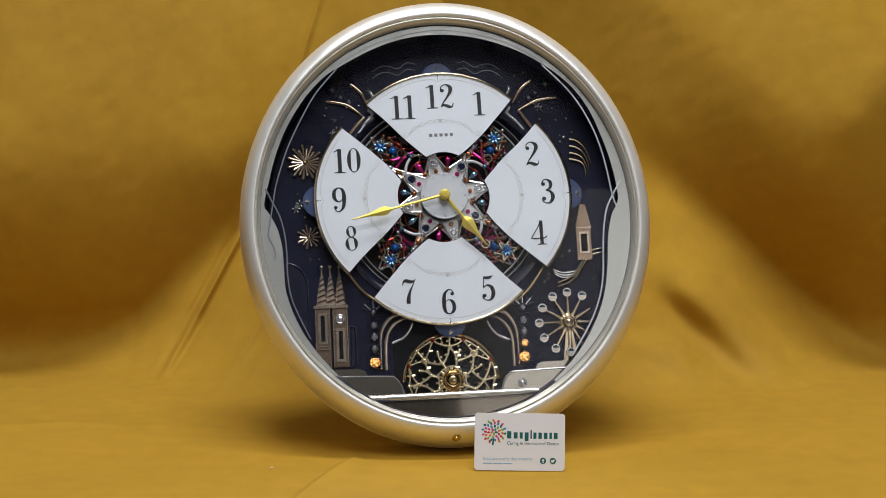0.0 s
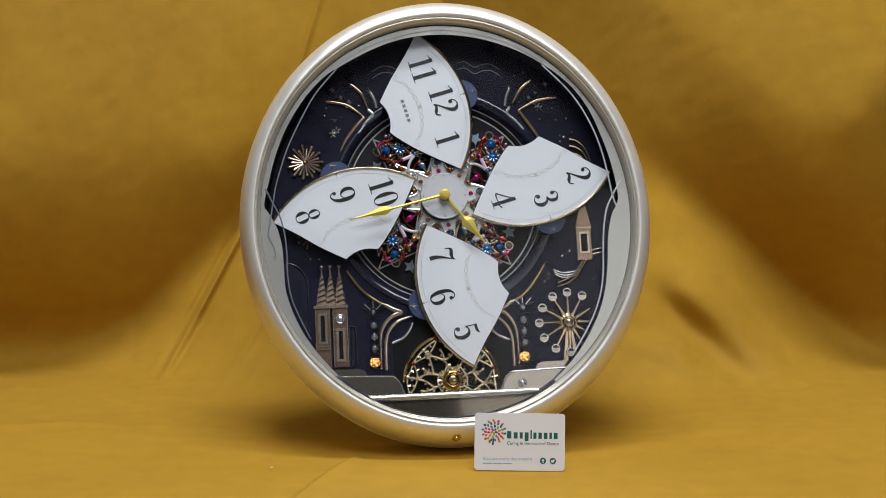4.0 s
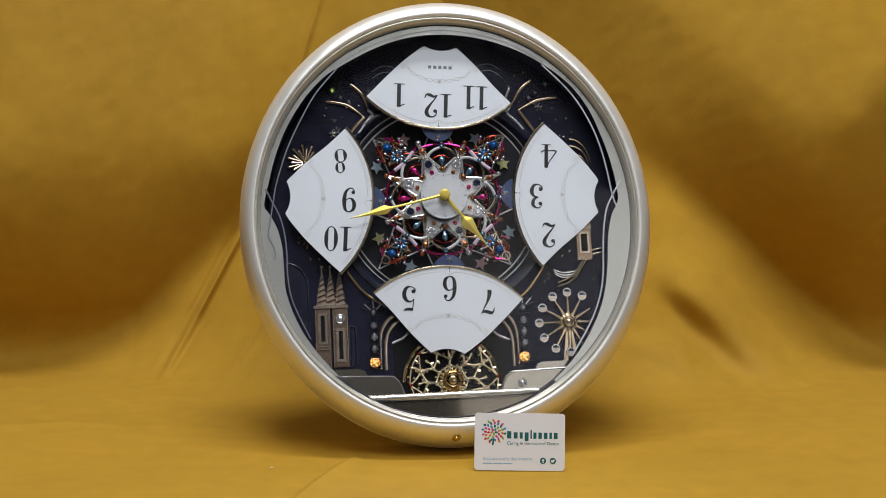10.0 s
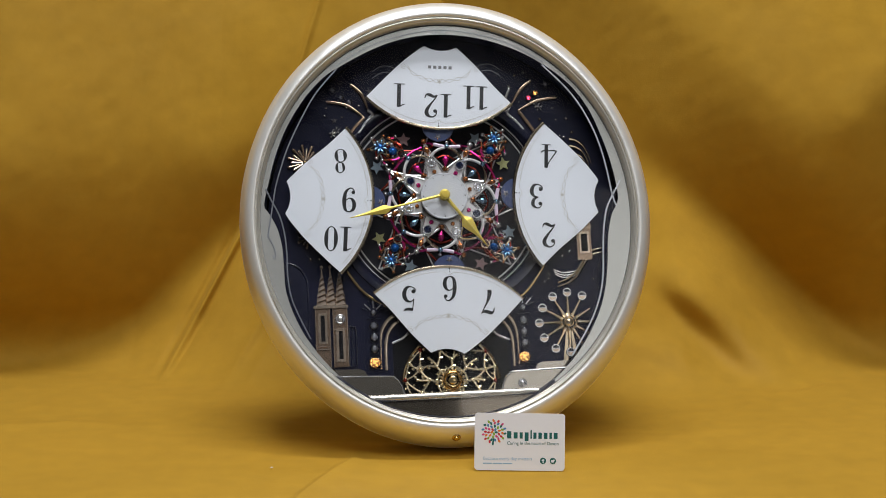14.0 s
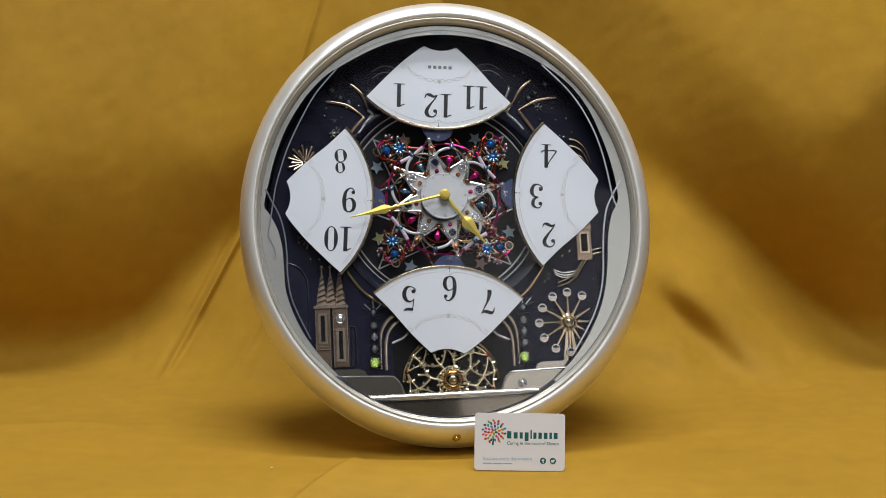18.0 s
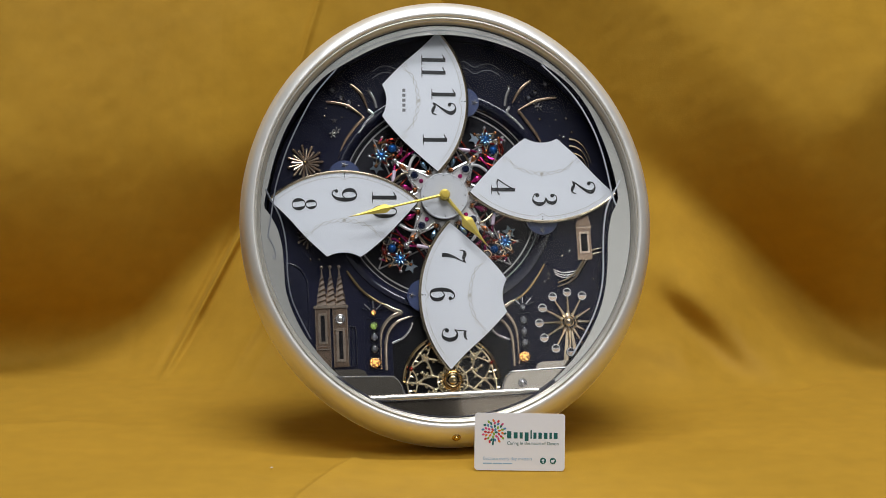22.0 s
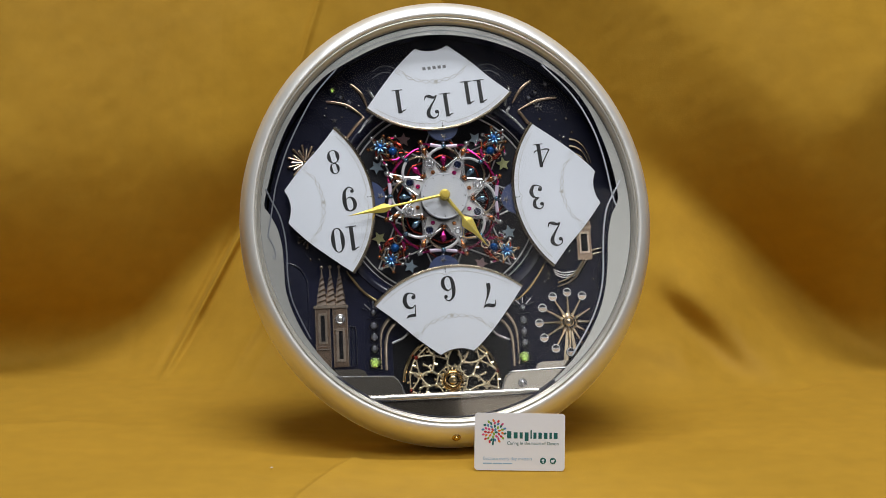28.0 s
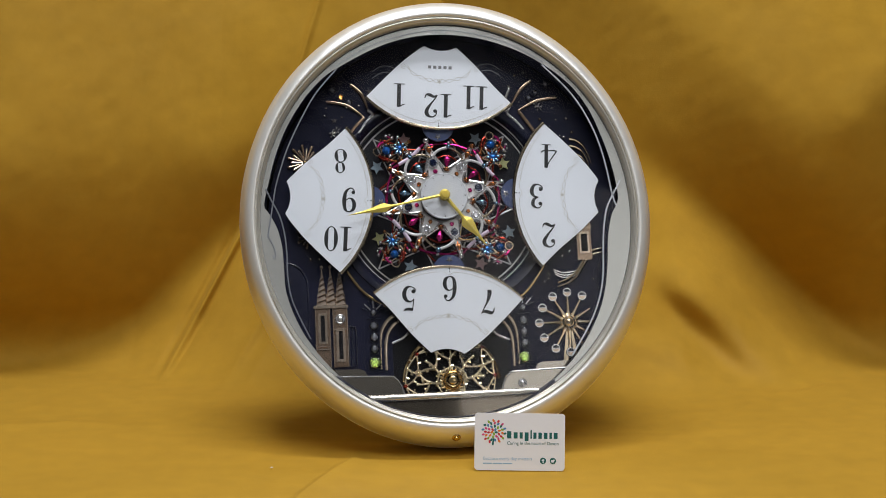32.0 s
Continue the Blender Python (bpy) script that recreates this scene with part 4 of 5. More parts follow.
def dot(bm, x, y, r, z0, z1):
    prism(bm, [(x + r * math.cos(2 * math.pi * k / 14), y + r * math.sin(2 * math.pi * k / 14)) for k in range(14)], z0, z1)


def bar2(bm, x0, y0, x1, y1, z0, z1):
    prism(bm, [(x0, y0), (x1, y0), (x1, y1), (x0, y1)], z0, z1)


def loop(bm, cx, cy, rx, ry, thin, thick, z0, z1, lean=0.0):
    n = 36
    o, i_ = [], []
    for k in range(n):
        a = 2 * math.pi * k / n
        o.append((cx + rx * math.cos(a), cy + ry * math.sin(a)))
        w = thin + (thick - thin) * abs(math.cos(a - lean)) ** 1.4
        i_.append((cx + (rx - w) * math.cos(a), cy + (ry - thin) * math.sin(a)))
    band(bm, o, i_, z0, z1)


def digit_strokes(bm, ch, z0, z1):
    """Bold and fine pen strokes of a figure one unit high."""
    if ch == "1":
        bar2(bm, 0.20, 0.02, 0.345, 0.985, z0, z1)
        bar2(bm, 0.07, 0.0, 0.475, 0.035, z0, z1)
        ribbon(bm, [(0.05, 0.87, 0.035), (0.14, 0.90, 0.04), (0.24, 0.975, 0.04)], z0, z1)
    elif ch == "2":
        dot(bm, 0.115, 0.735, 0.075, z0, z1)
        ribbon(bm, [(0.055, 0.74, 0.04), (0.09, 0.90, 0.04), (0.25, 0.985, 0.05), (0.42, 0.88, 0.14), (0.43, 0.70, 0.14), (0.30, 0.46, 0.08), (0.12, 0.20, 0.05), (0.05, 0.05, 0.05)], z0, z1)
        ribbon(bm, [(0.05, 0.06, 0.05), (0.17, 0.13, 0.09), (0.33, 0.06, 0.13), (0.46, 0.05, 0.06), (0.52, 0.20, 0.035)], z0, z1)
    elif ch == "3":
        dot(bm, 0.12, 0.80, 0.075, z0, z1)
        ribbon(bm, [(0.06, 0.82, 0.035), (0.13, 0.95, 0.04), (0.26, 0.985, 0.05), (0.40, 0.86, 0.13), (0.37, 0.64, 0.11), (0.20, 0.54, 0.03)], z0, z1)
        ribbon(bm, [(0.20, 0.54, 0.03), (0.38, 0.49, 0.09), (0.46, 0.28, 0.15), (0.37, 0.06, 0.10), (0.22, 0.015, 0.04), (0.07, 0.10, 0.04), (0.05, 0.2, 0.03)], z0, z1)
        dot(bm, 0.115, 0.20, 0.08, z0, z1)
    elif ch == "4":
        bar2(bm, 0.33, 0.0, 0.465, 0.98, z0, z1)
        bar2(bm, 0.22, 0.0, 0.57, 0.03, z0, z1)
        ribbon(bm, [(0.40, 0.97, 0.04), (0.22, 0.62, 0.04), (0.0, 0.28, 0.045)], z0, z1)
        ribbon(bm, [(0.0, 0.28, 0.05), (0.14, 0.245, 0.05), (0.36, 0.27, 0.035), (0.50, 0.27, 0.045), (0.60, 0.34, 0.05)], z0, z1)
    elif ch == "5":
        ribbon(bm, [(0.13, 0.97, 0.035), (0.115, 0.75, 0.035), (0.09, 0.50, 0.04)], z0, z1)
        ribbon(bm, [(0.12, 0.93, 0.10), (0.25, 0.91, 0.11), (0.37, 0.93, 0.09), (0.47, 1.0, 0.02)], z0, z1)
        ribbon(bm, [(0.09, 0.50, 0.03), (0.22, 0.61, 0.06), (0.39, 0.54, 0.13), (0.46, 0.31, 0.15), (0.38, 0.07, 0.11), (0.22, 0.015, 0.04), (0.07, 0.1, 0.04), (0.05, 0.2, 0.03)], z0, z1)
        dot(bm, 0.115, 0.20, 0.08, z0, z1)
    elif ch in "69":
        flip = ch == "9"
        bb = B()
        ribbon(bb, [(0.46, 0.86, 0.03), (0.38, 0.96, 0.04), (0.27, 0.97, 0.05), (0.13, 0.80, 0.11), (0.085, 0.45, 0.15), (0.13, 0.12, 0.11), (0.27, 0.015, 0.04), (0.42, 0.11, 0.11), (0.465, 0.30, 0.14), (0.41, 0.49, 0.11), (0.28, 0.575, 0.04), (0.15, 0.48, 0.035)], z0, z1)
        dot(bb, 0.415, 0.81, 0.07, z0, z1)
        if flip:
            for v in bb.verts:
                v.co.x, v.co.y = 0.54 - v.co.x, 1 - v.co.y
        me = bpy.data.meshes.new("stroke")
        bb.to_mesh(me)
        bm.from_mesh(me)
        bpy.data.meshes.remove(me)
        bb.free()
    elif ch == "7":
        ribbon(bm, [(0.045, 0.74, 0.03), (0.065, 0.86, 0.045), (0.10, 0.97, 0.04)], z0, z1)
        ribbon(bm, [(0.07, 0.90, 0.06), (0.18, 0.95, 0.13), (0.33, 0.90, 0.13), (0.46, 0.92, 0.07), (0.53, 0.99, 0.03)], z0, z1)
        ribbon(bm, [(0.52, 0.98, 0.03), (0.42, 0.75, 0.04), (0.30, 0.48, 0.09), (0.24, 0.22, 0.15), (0.24, 0.03, 0.15)], z0, z1)
    elif ch == "8":
        loop(bm, 0.27, 0.765, 0.185, 0.225, 0.03, 0.11, z0, z1, 0.3)
        loop(bm, 0.27, 0.275, 0.235, 0.275, 0.03, 0.14, z0, z1, 0.3)
    elif ch == "0":
        loop(bm, 0.28, 0.50, 0.255, 0.50, 0.035, 0.15, z0, z1)


def numeral(text, cx, cy, h, parent, label):
    bm = B()
    step = 0.50 if text == "11" else 0.53
    n = len(text)
    for i, ch in enumerate(text):
        one = B()
        digit_strokes(one, ch, 0.0, 0.25 / h)
        bmesh.ops.translate(one, verts=one.verts, vec=((i - (n - 1) / 2) * step - 0.27 + (0.03 if i and text == "12" else 0), -0.5, 0))
        me = bpy.data.meshes.new("figure")
        one.to_mesh(me)
        bm.from_mesh(me)
        bpy.data.meshes.remove(me)
        one.free()
    bmesh.ops.scale(bm, vec=(h * 1.06, h, h), verts=bm.verts)
    return part("numeral", bm, INK, parent, label, smooth=False, m=at(cx, cy, 0.02))


RP = 101.2
# the outer edge of a panel: radius, half angle and centre of its arc
AR, AH, AC = 109.5, 43.3, 20.0


def panel_outline():
    tipx, tipy = AR * math.sin(radians(AH)), AC + AR * math.cos(radians(AH))
    right = [(tipx, tipy), (60.6, 83.0), (41.4, 62.5), (25.2, 48.2), (16.8, 42.2)]
    r = smooth_path(right, 5)
    notch_r, notch_y = 33.0, 46.6 - 33.0
    aa = math.degrees(math.asin(16.8 / notch_r))
    notch = arc(notch_r, aa, -aa, 14, (0, notch_y))
    left = smooth_path([(-tipx, tipy), (-57.6, 83.0), (-38.8, 62.5), (-23.4, 48.0), (-16.8, 42.2)], 5)[::-1]
    left = [tuple(p) for p in left]
    top = arc(AR, -AH, AH, 40, (0, AC))
    pts = [tuple(p) for p in r] + [p for p in notch[1:-1]] + [tuple(p) for p in left] + top[1:-1]
    return [(x, y - RP) for x, y in pts]


PANELS = []
OUT = panel_outline()
for k, texts in enumerate((("11", "12", "1"), ("2", "3", "4"), ("5", "6", "7"), ("8", "9", "10"))):
    turn = -90 * k
    px, py = RP * math.sin(radians(-turn)), RP * math.cos(radians(-turn))
    Rm = Matrix.Rotation(radians(turn), 3, "Z")

    def rot(pts):
        return [tuple((Rm @ Vector((x, y, 0)))[:2]) for x, y in pts]

    bm = B()
    prism(bm, rot(OUT), -2.6, -0.5, 0.0)
    edge_body = part("dial_panel", bm, BLACK, clock, "swinging white dial panel with bold black numerals", smooth=False, m=at(px, py, 0))
    bm = B()
    prism(bm, rot([(x * 0.992, (y + 6) * 0.992 - 6) for x, y in OUT]), -0.49, 0.0, 0.15)
    part("face", bm, WHITE, edge_body, "white lacquered face", smooth=False)
    bm = B()
    tube(bm, [(*p, -0.6) for p in rot([(x, y - RP) for x, y in arc(AR + 0.9, -AH, AH, 44, (0, AC))])], 1.75, 8)
    part("gold_edge", bm, PALE_GOLD, edge_body, "thin gold edge")
    bm = B()
    tube(bm, [(*p, 0.05) for p in rot([(x, y - RP) for x, y in arc(AR - 4.6, -AH + 4, -3.8, 24, (0, AC))])], 0.22, 4, flat=0.5)
    tube(bm, [(*p, 0.05) for p in rot([(x, y - RP) for x, y in arc(AR - 4.6, 3.8, AH - 4, 24, (0, AC))])], 0.22, 4, flat=0.5)
    tube(bm, [(*p, 0.05) for p in rot(smooth_path([(7.0, AC + AR - 4.8 - RP), (4.0, AC + AR - 5.6 - RP), (0, AC + AR - 7.6 - RP), (-4.0, AC + AR - 5.6 - RP), (-7.0, AC + AR - 4.8 - RP)], 4))], 0.22, 4, flat=0.5)
    part("track_line", bm, INK_SOFT, edge_body, "fine printed line")
    bm = B()
    for i in range(-26, 27):
        if abs(i) > 4:
            a = i * 1.42
            p, q = rot([((AR - r) * math.sin(radians(a)), AC + (AR - r) * math.cos(radians(a)) - RP) for r in (4.3, 1.8)])
            tube(bm, [((p[0] + 0 * q[0]), p[1], 0.05), (q[0], q[1], 0.05)], 0.16, 3, flat=0.5)
    tagged(part("minute_ticks", bm, INK_SOFT, edge_body, "fine printed minute ticks"), kind="stuff")
    bm = B()
    for r0, r1 in ((0.6, 2.4), (4.0, 5.0)):
        p, q = rot([(0, AC + AR - r0 - RP), (0, AC + AR - r1 - RP)])
        tube(bm, [(*p, 0.08), (*q, 0.08)], 0.55, 4, flat=0.4)
    part("hour_mark", bm, INK, edge_body, "small black hour mark")
    # printed scroll: two interlaced waves with curled ends and a small flower
    bm = B()
    for ph in (0.0, math.pi):
        pts = []
        for i in range(61):
            t = i / 60 * 2 - 1
            a = 27.0 * t
            r = 79.8 - 3.2 * abs(t) ** 2 + 2.1 * math.sin(4.4 * math.pi * abs(t) ** 0.85 + ph) * (1 - 0.45 * abs(t)) - 2.8 * soft_step(abs(t), 0.75, 1)
            pts.append((r * math.sin(radians(a)), r * math.cos(radians(a)) - RP))
        tube(bm, [(*p, 0.05) for p in rot(pts)], 0.24, 4, flat=0.5)
    for s in (-1, 1):
        c = (s * 37.5, 65.0 - RP)
        tube(bm, [(*p, 0.05) for p in rot([(c[0] + s * (0.8 + 2.4 * i / 20) * math.cos(i * 0.42), c[1] + (0.8 + 2.4 * i / 20) * math.sin(i * 0.42)) for i in range(21)])], 0.24, 4, flat=0.5)
    for j in range(6):
        p, q = rot([(0, 80.5 - RP), (2.6 * math.sin(radians(60 * j)), 80.5 - RP + 2.6 * math.cos(radians(60 * j)))])
        tube(bm, [(*p, 0.05), (*q, 0.05)], 0.4, 4, flat=0.4)
    part("scroll", bm, INK_SOFT, edge_body, "fine grey-gold scroll print")
    # blue tab with a gold star, behind the outer edge
    bm = B()
    c = rot([(0, 126.5 - RP)])[0]
    prism(bm, [(c[0] + 16.5 * math.cos(2 * math.pi * i / 32), c[1] + 16.5 * math.sin(2 * math.pi * i / 32)) for i in range(32)], -5.5, -3.4, 0.4)
    tab = part("blue_tab", bm, NAVY_MID, edge_body, "round blue tab")
    bm = B()
    cut_star(bm, 5, 4.2, 1.8, 1.8)
    part("tab_star", bm, SPARK, tab, "small gold star", smooth=False, m=at(*rot([(0, 138.3 - RP)])[0], -3.4))
    for a, text in zip((-22.6, 0, 22.6), texts):
        far = 106.2 if a == 0 else 104.0
        x, y = rot([(far * math.sin(radians(a)), far * math.cos(radians(a)) - RP)])[0]
        dx, dy = {"11": (2.6, 0), "4": (-2.2, 0), "2": (-2.2, 2.8), "3": (0.8, 2.6), "6": (-0.6, -1.6), "10": (-0.8, 0.6), "1": (1.4, 1.0)}.get(text, (0, 0))
        numeral(text, x + dx, y + dy, 25.4, edge_body, "bold black numeral " + text)
    if k == 0:
        for i in range(5):
            bm = B()
            bar2(bm, -12.4 + 5.3 * i, 63.4 - RP, -9.2 + 5.3 * i, 66.6 - RP, 0.0, 0.25)
            part("name_mark", bm, INK_GREY, edge_body, "plain dark maker's mark", smooth=False)
    PANELS.append((edge_body, px, py))


# ---- turning jewelled rosette in the middle ----
def drops(x0, x1, w, mat, name):
    bm = B()
    drop(bm, x0, x1, w, 0, 0.75)
    return mesh_of(name, bm, mat)


def gem(r, mat, name, n=8):
    bm = B()
    lathe(bm, [(r * 0.8, -r * 0.5), (r, 0), (r * 0.62, r * 0.45)], n)
    return mesh_of(name, bm, mat, False)


def bead_mesh(r, mat):
    bm = B()
    ball(bm, r, (0, 0, 0), 10)
    return mesh_of("bead", bm, mat)


def rosette():
    ro = new("rosette")
    ro.parent = clock
    tagged(ro, "turning silver rosette set with coloured jewels")
    lilac = B()
    tube(lilac, [(54, 2.0, 0), (55.4, 14.0, 0.6)], 1.9, 8)
    tube(lilac, [(54, -2.0, 0), (55.4, -14.0, 0.6)], 1.9, 8)
    lilac_m = mesh_of("lilac_bar", lilac, LILAC)
    joint = B()
    tube(joint, smooth_path([(55.4, 14.2, 0.4), (56.6, 19, -1.5), (55.0, 25.5, -3.5)], 3), 1.2, 6)
    tube(joint, smooth_path([(55.4, -14.2, 0.4), (56.6, -19, -1.5), (55.0, -25.5, -3.5)], 3), 1.2, 6)
    joint_m = mesh_of("magenta_bar", joint, MAGENTA)
    mag = B()
    tube(mag, smooth_path([(55, -19.5, 0), (57.5, -8, 0.6), (57.5, 8, 0.6), (55, 19.5, 0)], 4), 1.25, 7)
    mag = mesh_of("magenta_bar", mag, MAGENTA)

    def arch(sgn, mat):
        """One half of a pointed arch between two blades."""
        bm = B()
        tube(bm, smooth_path([(41.6, sgn * 15.6, 0.4), (46.8, sgn * 12.4, 1.2), (51.0, sgn * 6.6, 0.9), (53.5, 0, 0)], 5), 1.5, 8, flat=0.85)
        return mesh_of("petal_wire", bm, mat)

    petal_m, petal2_m = arch(1, SILVER), arch(-1, PALE_GOLD)
    blade = B()
    prism(blade, [(24, -8.6), (60, -0.8), (60, 0.8), (24, 8.6)], -0.8, 0.8, 0.4)
    blade_m = mesh_of("blade", blade, SILVER)
    rib = B()
    tube(rib, [(26, -8.3, 0.9), (60, -0.7, 0.6)], 0.9, 7)
    tube(rib, [(26, 8.3, 0.9), (60, 0.7, 0.6)], 0.9, 7)
    rib_m = mesh_of("blade_rib", rib, CHROME)
    rod = B()
    tube(rod, [(30.6, 0.6, 0), (43.4, 15.2, 0.8)], 1.35, 7)
    rod = mesh_of("chrome_rod", rod, CHROME)
    back = B()
    tube(back, smooth_path([(50, -21, 0), (60, -8, 0.5), (66, 0, 0), (60, 8, 0.5), (50, 21, 0)], 5), 1.1, 7)
    tube(back, smooth_path([(40, -14, 0), (46, 0, 1), (40, 14, 0)], 5), 1.1, 7)
    back = mesh_of("ruby_bar", back, RUBY)
    o_drop = drops(46, 57, 2.7, COPPER, "amber_drop")
    p_drop = drops(31, 46, 3.5, MAGENTA, "pink_drop")
    s_drop = drops(31, 45.5, 3.4, SKY, "blue_drop")
    dark, clear = gem(4.4, MIDNIGHT, "dark_jewel"), gem(2.9, GLINT, "pale_jewel")
    pinkg, copg = gem(2.5, MAGENTA, "pink_jewel", 6), gem(2.4, COPPER, "amber_jewel", 6)
    halo = B()
    tube(halo, [(4.3 * math.cos(a), 4.3 * math.sin(a), 0.6) for a in (2 * math.pi * i / 16 for i in range(16))], 0.8, 6, closed=True)
    halo_m = mesh_of("jewel_ring", halo, CHROME)
    ob, cb, bb, small = bead_mesh(2.9, COPPER), bead_mesh(3.2, CHROME), bead_mesh(3.0, SKY), bead_mesh(1.9, CHROME)
    for k in range(8):
        a = 45 * k
        main = k % 2 == 0
        base = Matrix.Rotation(radians(90 - a), 4, "Z")
        half = Matrix.Rotation(radians(90 - a - 22.5), 4, "Z")

        def put(name, me, x, y, z, turn=0.0, label=""):
            return part(name, me, None, ro, label, m=base @ at(x, y, z, turn))

        def mid(name, me, x, y, z, label=""):
            return part(name, me, None, ro, label, m=half @ at(x, y, z))

        # a blade with a jewel, a drop and a bead at its tip
        put("blade", blade_m, 0, 0, -5.4 if main else -6.2)
        put("blade_rib", rib_m, 0, 0, -5.2 if main else -6.0)
        put("amber_drop", o_drop, 0, 0, -3.8)
        put("bead", cb if main else ob, 62.5, 0, -5.0)
        put("bead", small, 44.6, 0, -3.6)
        j = put("jewel", dark if main else clear, 37.5, 0, -3.6, 0, "dark blue jewel" if main else "pale lilac jewel")
        part("jewel_ring", halo_m, None, j)
        put("jewel", pinkg if main else copg, 28.6, 0, -3.8)
        # between the blades: a bead with a drop, two rods and a pointed arch
        mid("bead", ob, 30.5, 0, -4.4)
        mid("blue_drop" if (k // 2) % 2 == 0 else "pink_drop", s_drop if (k // 2) % 2 == 0 else p_drop, 0, 0, -6.0)
        mid("chrome_rod", rod, 0, 0, -5.2)
        part("chrome_rod", rod, None, ro, m=half @ at(0, 0, -5.2) @ Matrix.Diagonal((1, -1, 1, 1)))
        mid("petal_wire", petal_m, 0, 0, -4.6)
        mid("petal_wire", petal2_m, 0, 0, -4.6)
        mid("bead", bb, 54.2, 0, -4.6)
        mid("bead", small, 59.0, 0, -6.5)
        if main:
            mid("magenta_bar", mag, 0, 0, -9.5)
        else:
            mid("lilac_bar", lilac_m, 0, 0, -5.0)
            mid("magenta_bar", joint_m, 0, 0, -5.2)
            mid("bead", ob, 64.5, 0, -8.5)
        mid("ruby_bar", back, 0, 0, -11.0)
    bm = B()
    lathe(bm, [(30, -9.5), (30, -7.5), (27, -6.8), (25.5, -7.4)], 40)
    part("silver_collar", bm, SILVER, ro, "silver collar under the white disc")
    return ro


ROSETTE = rosette()
bm = B()
lathe(bm, [(46.5, -16), (46.5, -14.6), (45.5, -14.2)], 48)
part("black_disc", bm, BLACK, clock, "black disc behind the rosette")
bm = B()
lathe(bm, [(23.4, -12), (23.4, 1.8), (22.6, 2.2)], 48)
part("collar", bm, BLACK, clock, "dark knurled collar")
bm = B()
for k in range(72):
    a = 2 * math.pi * k / 72
    tube(bm, [(23.5 * math.cos(a), 23.5 * math.sin(a), -6), (23.5 * math.cos(a), 23.5 * math.sin(a), 0.2)], 0.4, 4)
tagged(part("knurl", bm, CHROME, clock, "fine silver knurling"), kind="stuff")
bm = B()
lathe(bm, [(23.8, 2.4), (23.9, 4.4), (23.2, 5.0), (22.6, 4.7), (22.0, 4.7)], 64)
hub = part("hub_disc", bm, HUB, clock, "pearl white middle disc")
for k in range(12):
    bm = B()
    tube(bm, [(0, 20.6, 4.85), (0, 21.8, 4.85)], 0.35 if k % 3 else 0.6, 4, flat=0.4)
    part("hour_tick", bm, INK, hub, m=Matrix.Rotation(radians(30 * k), 4, "Z"))


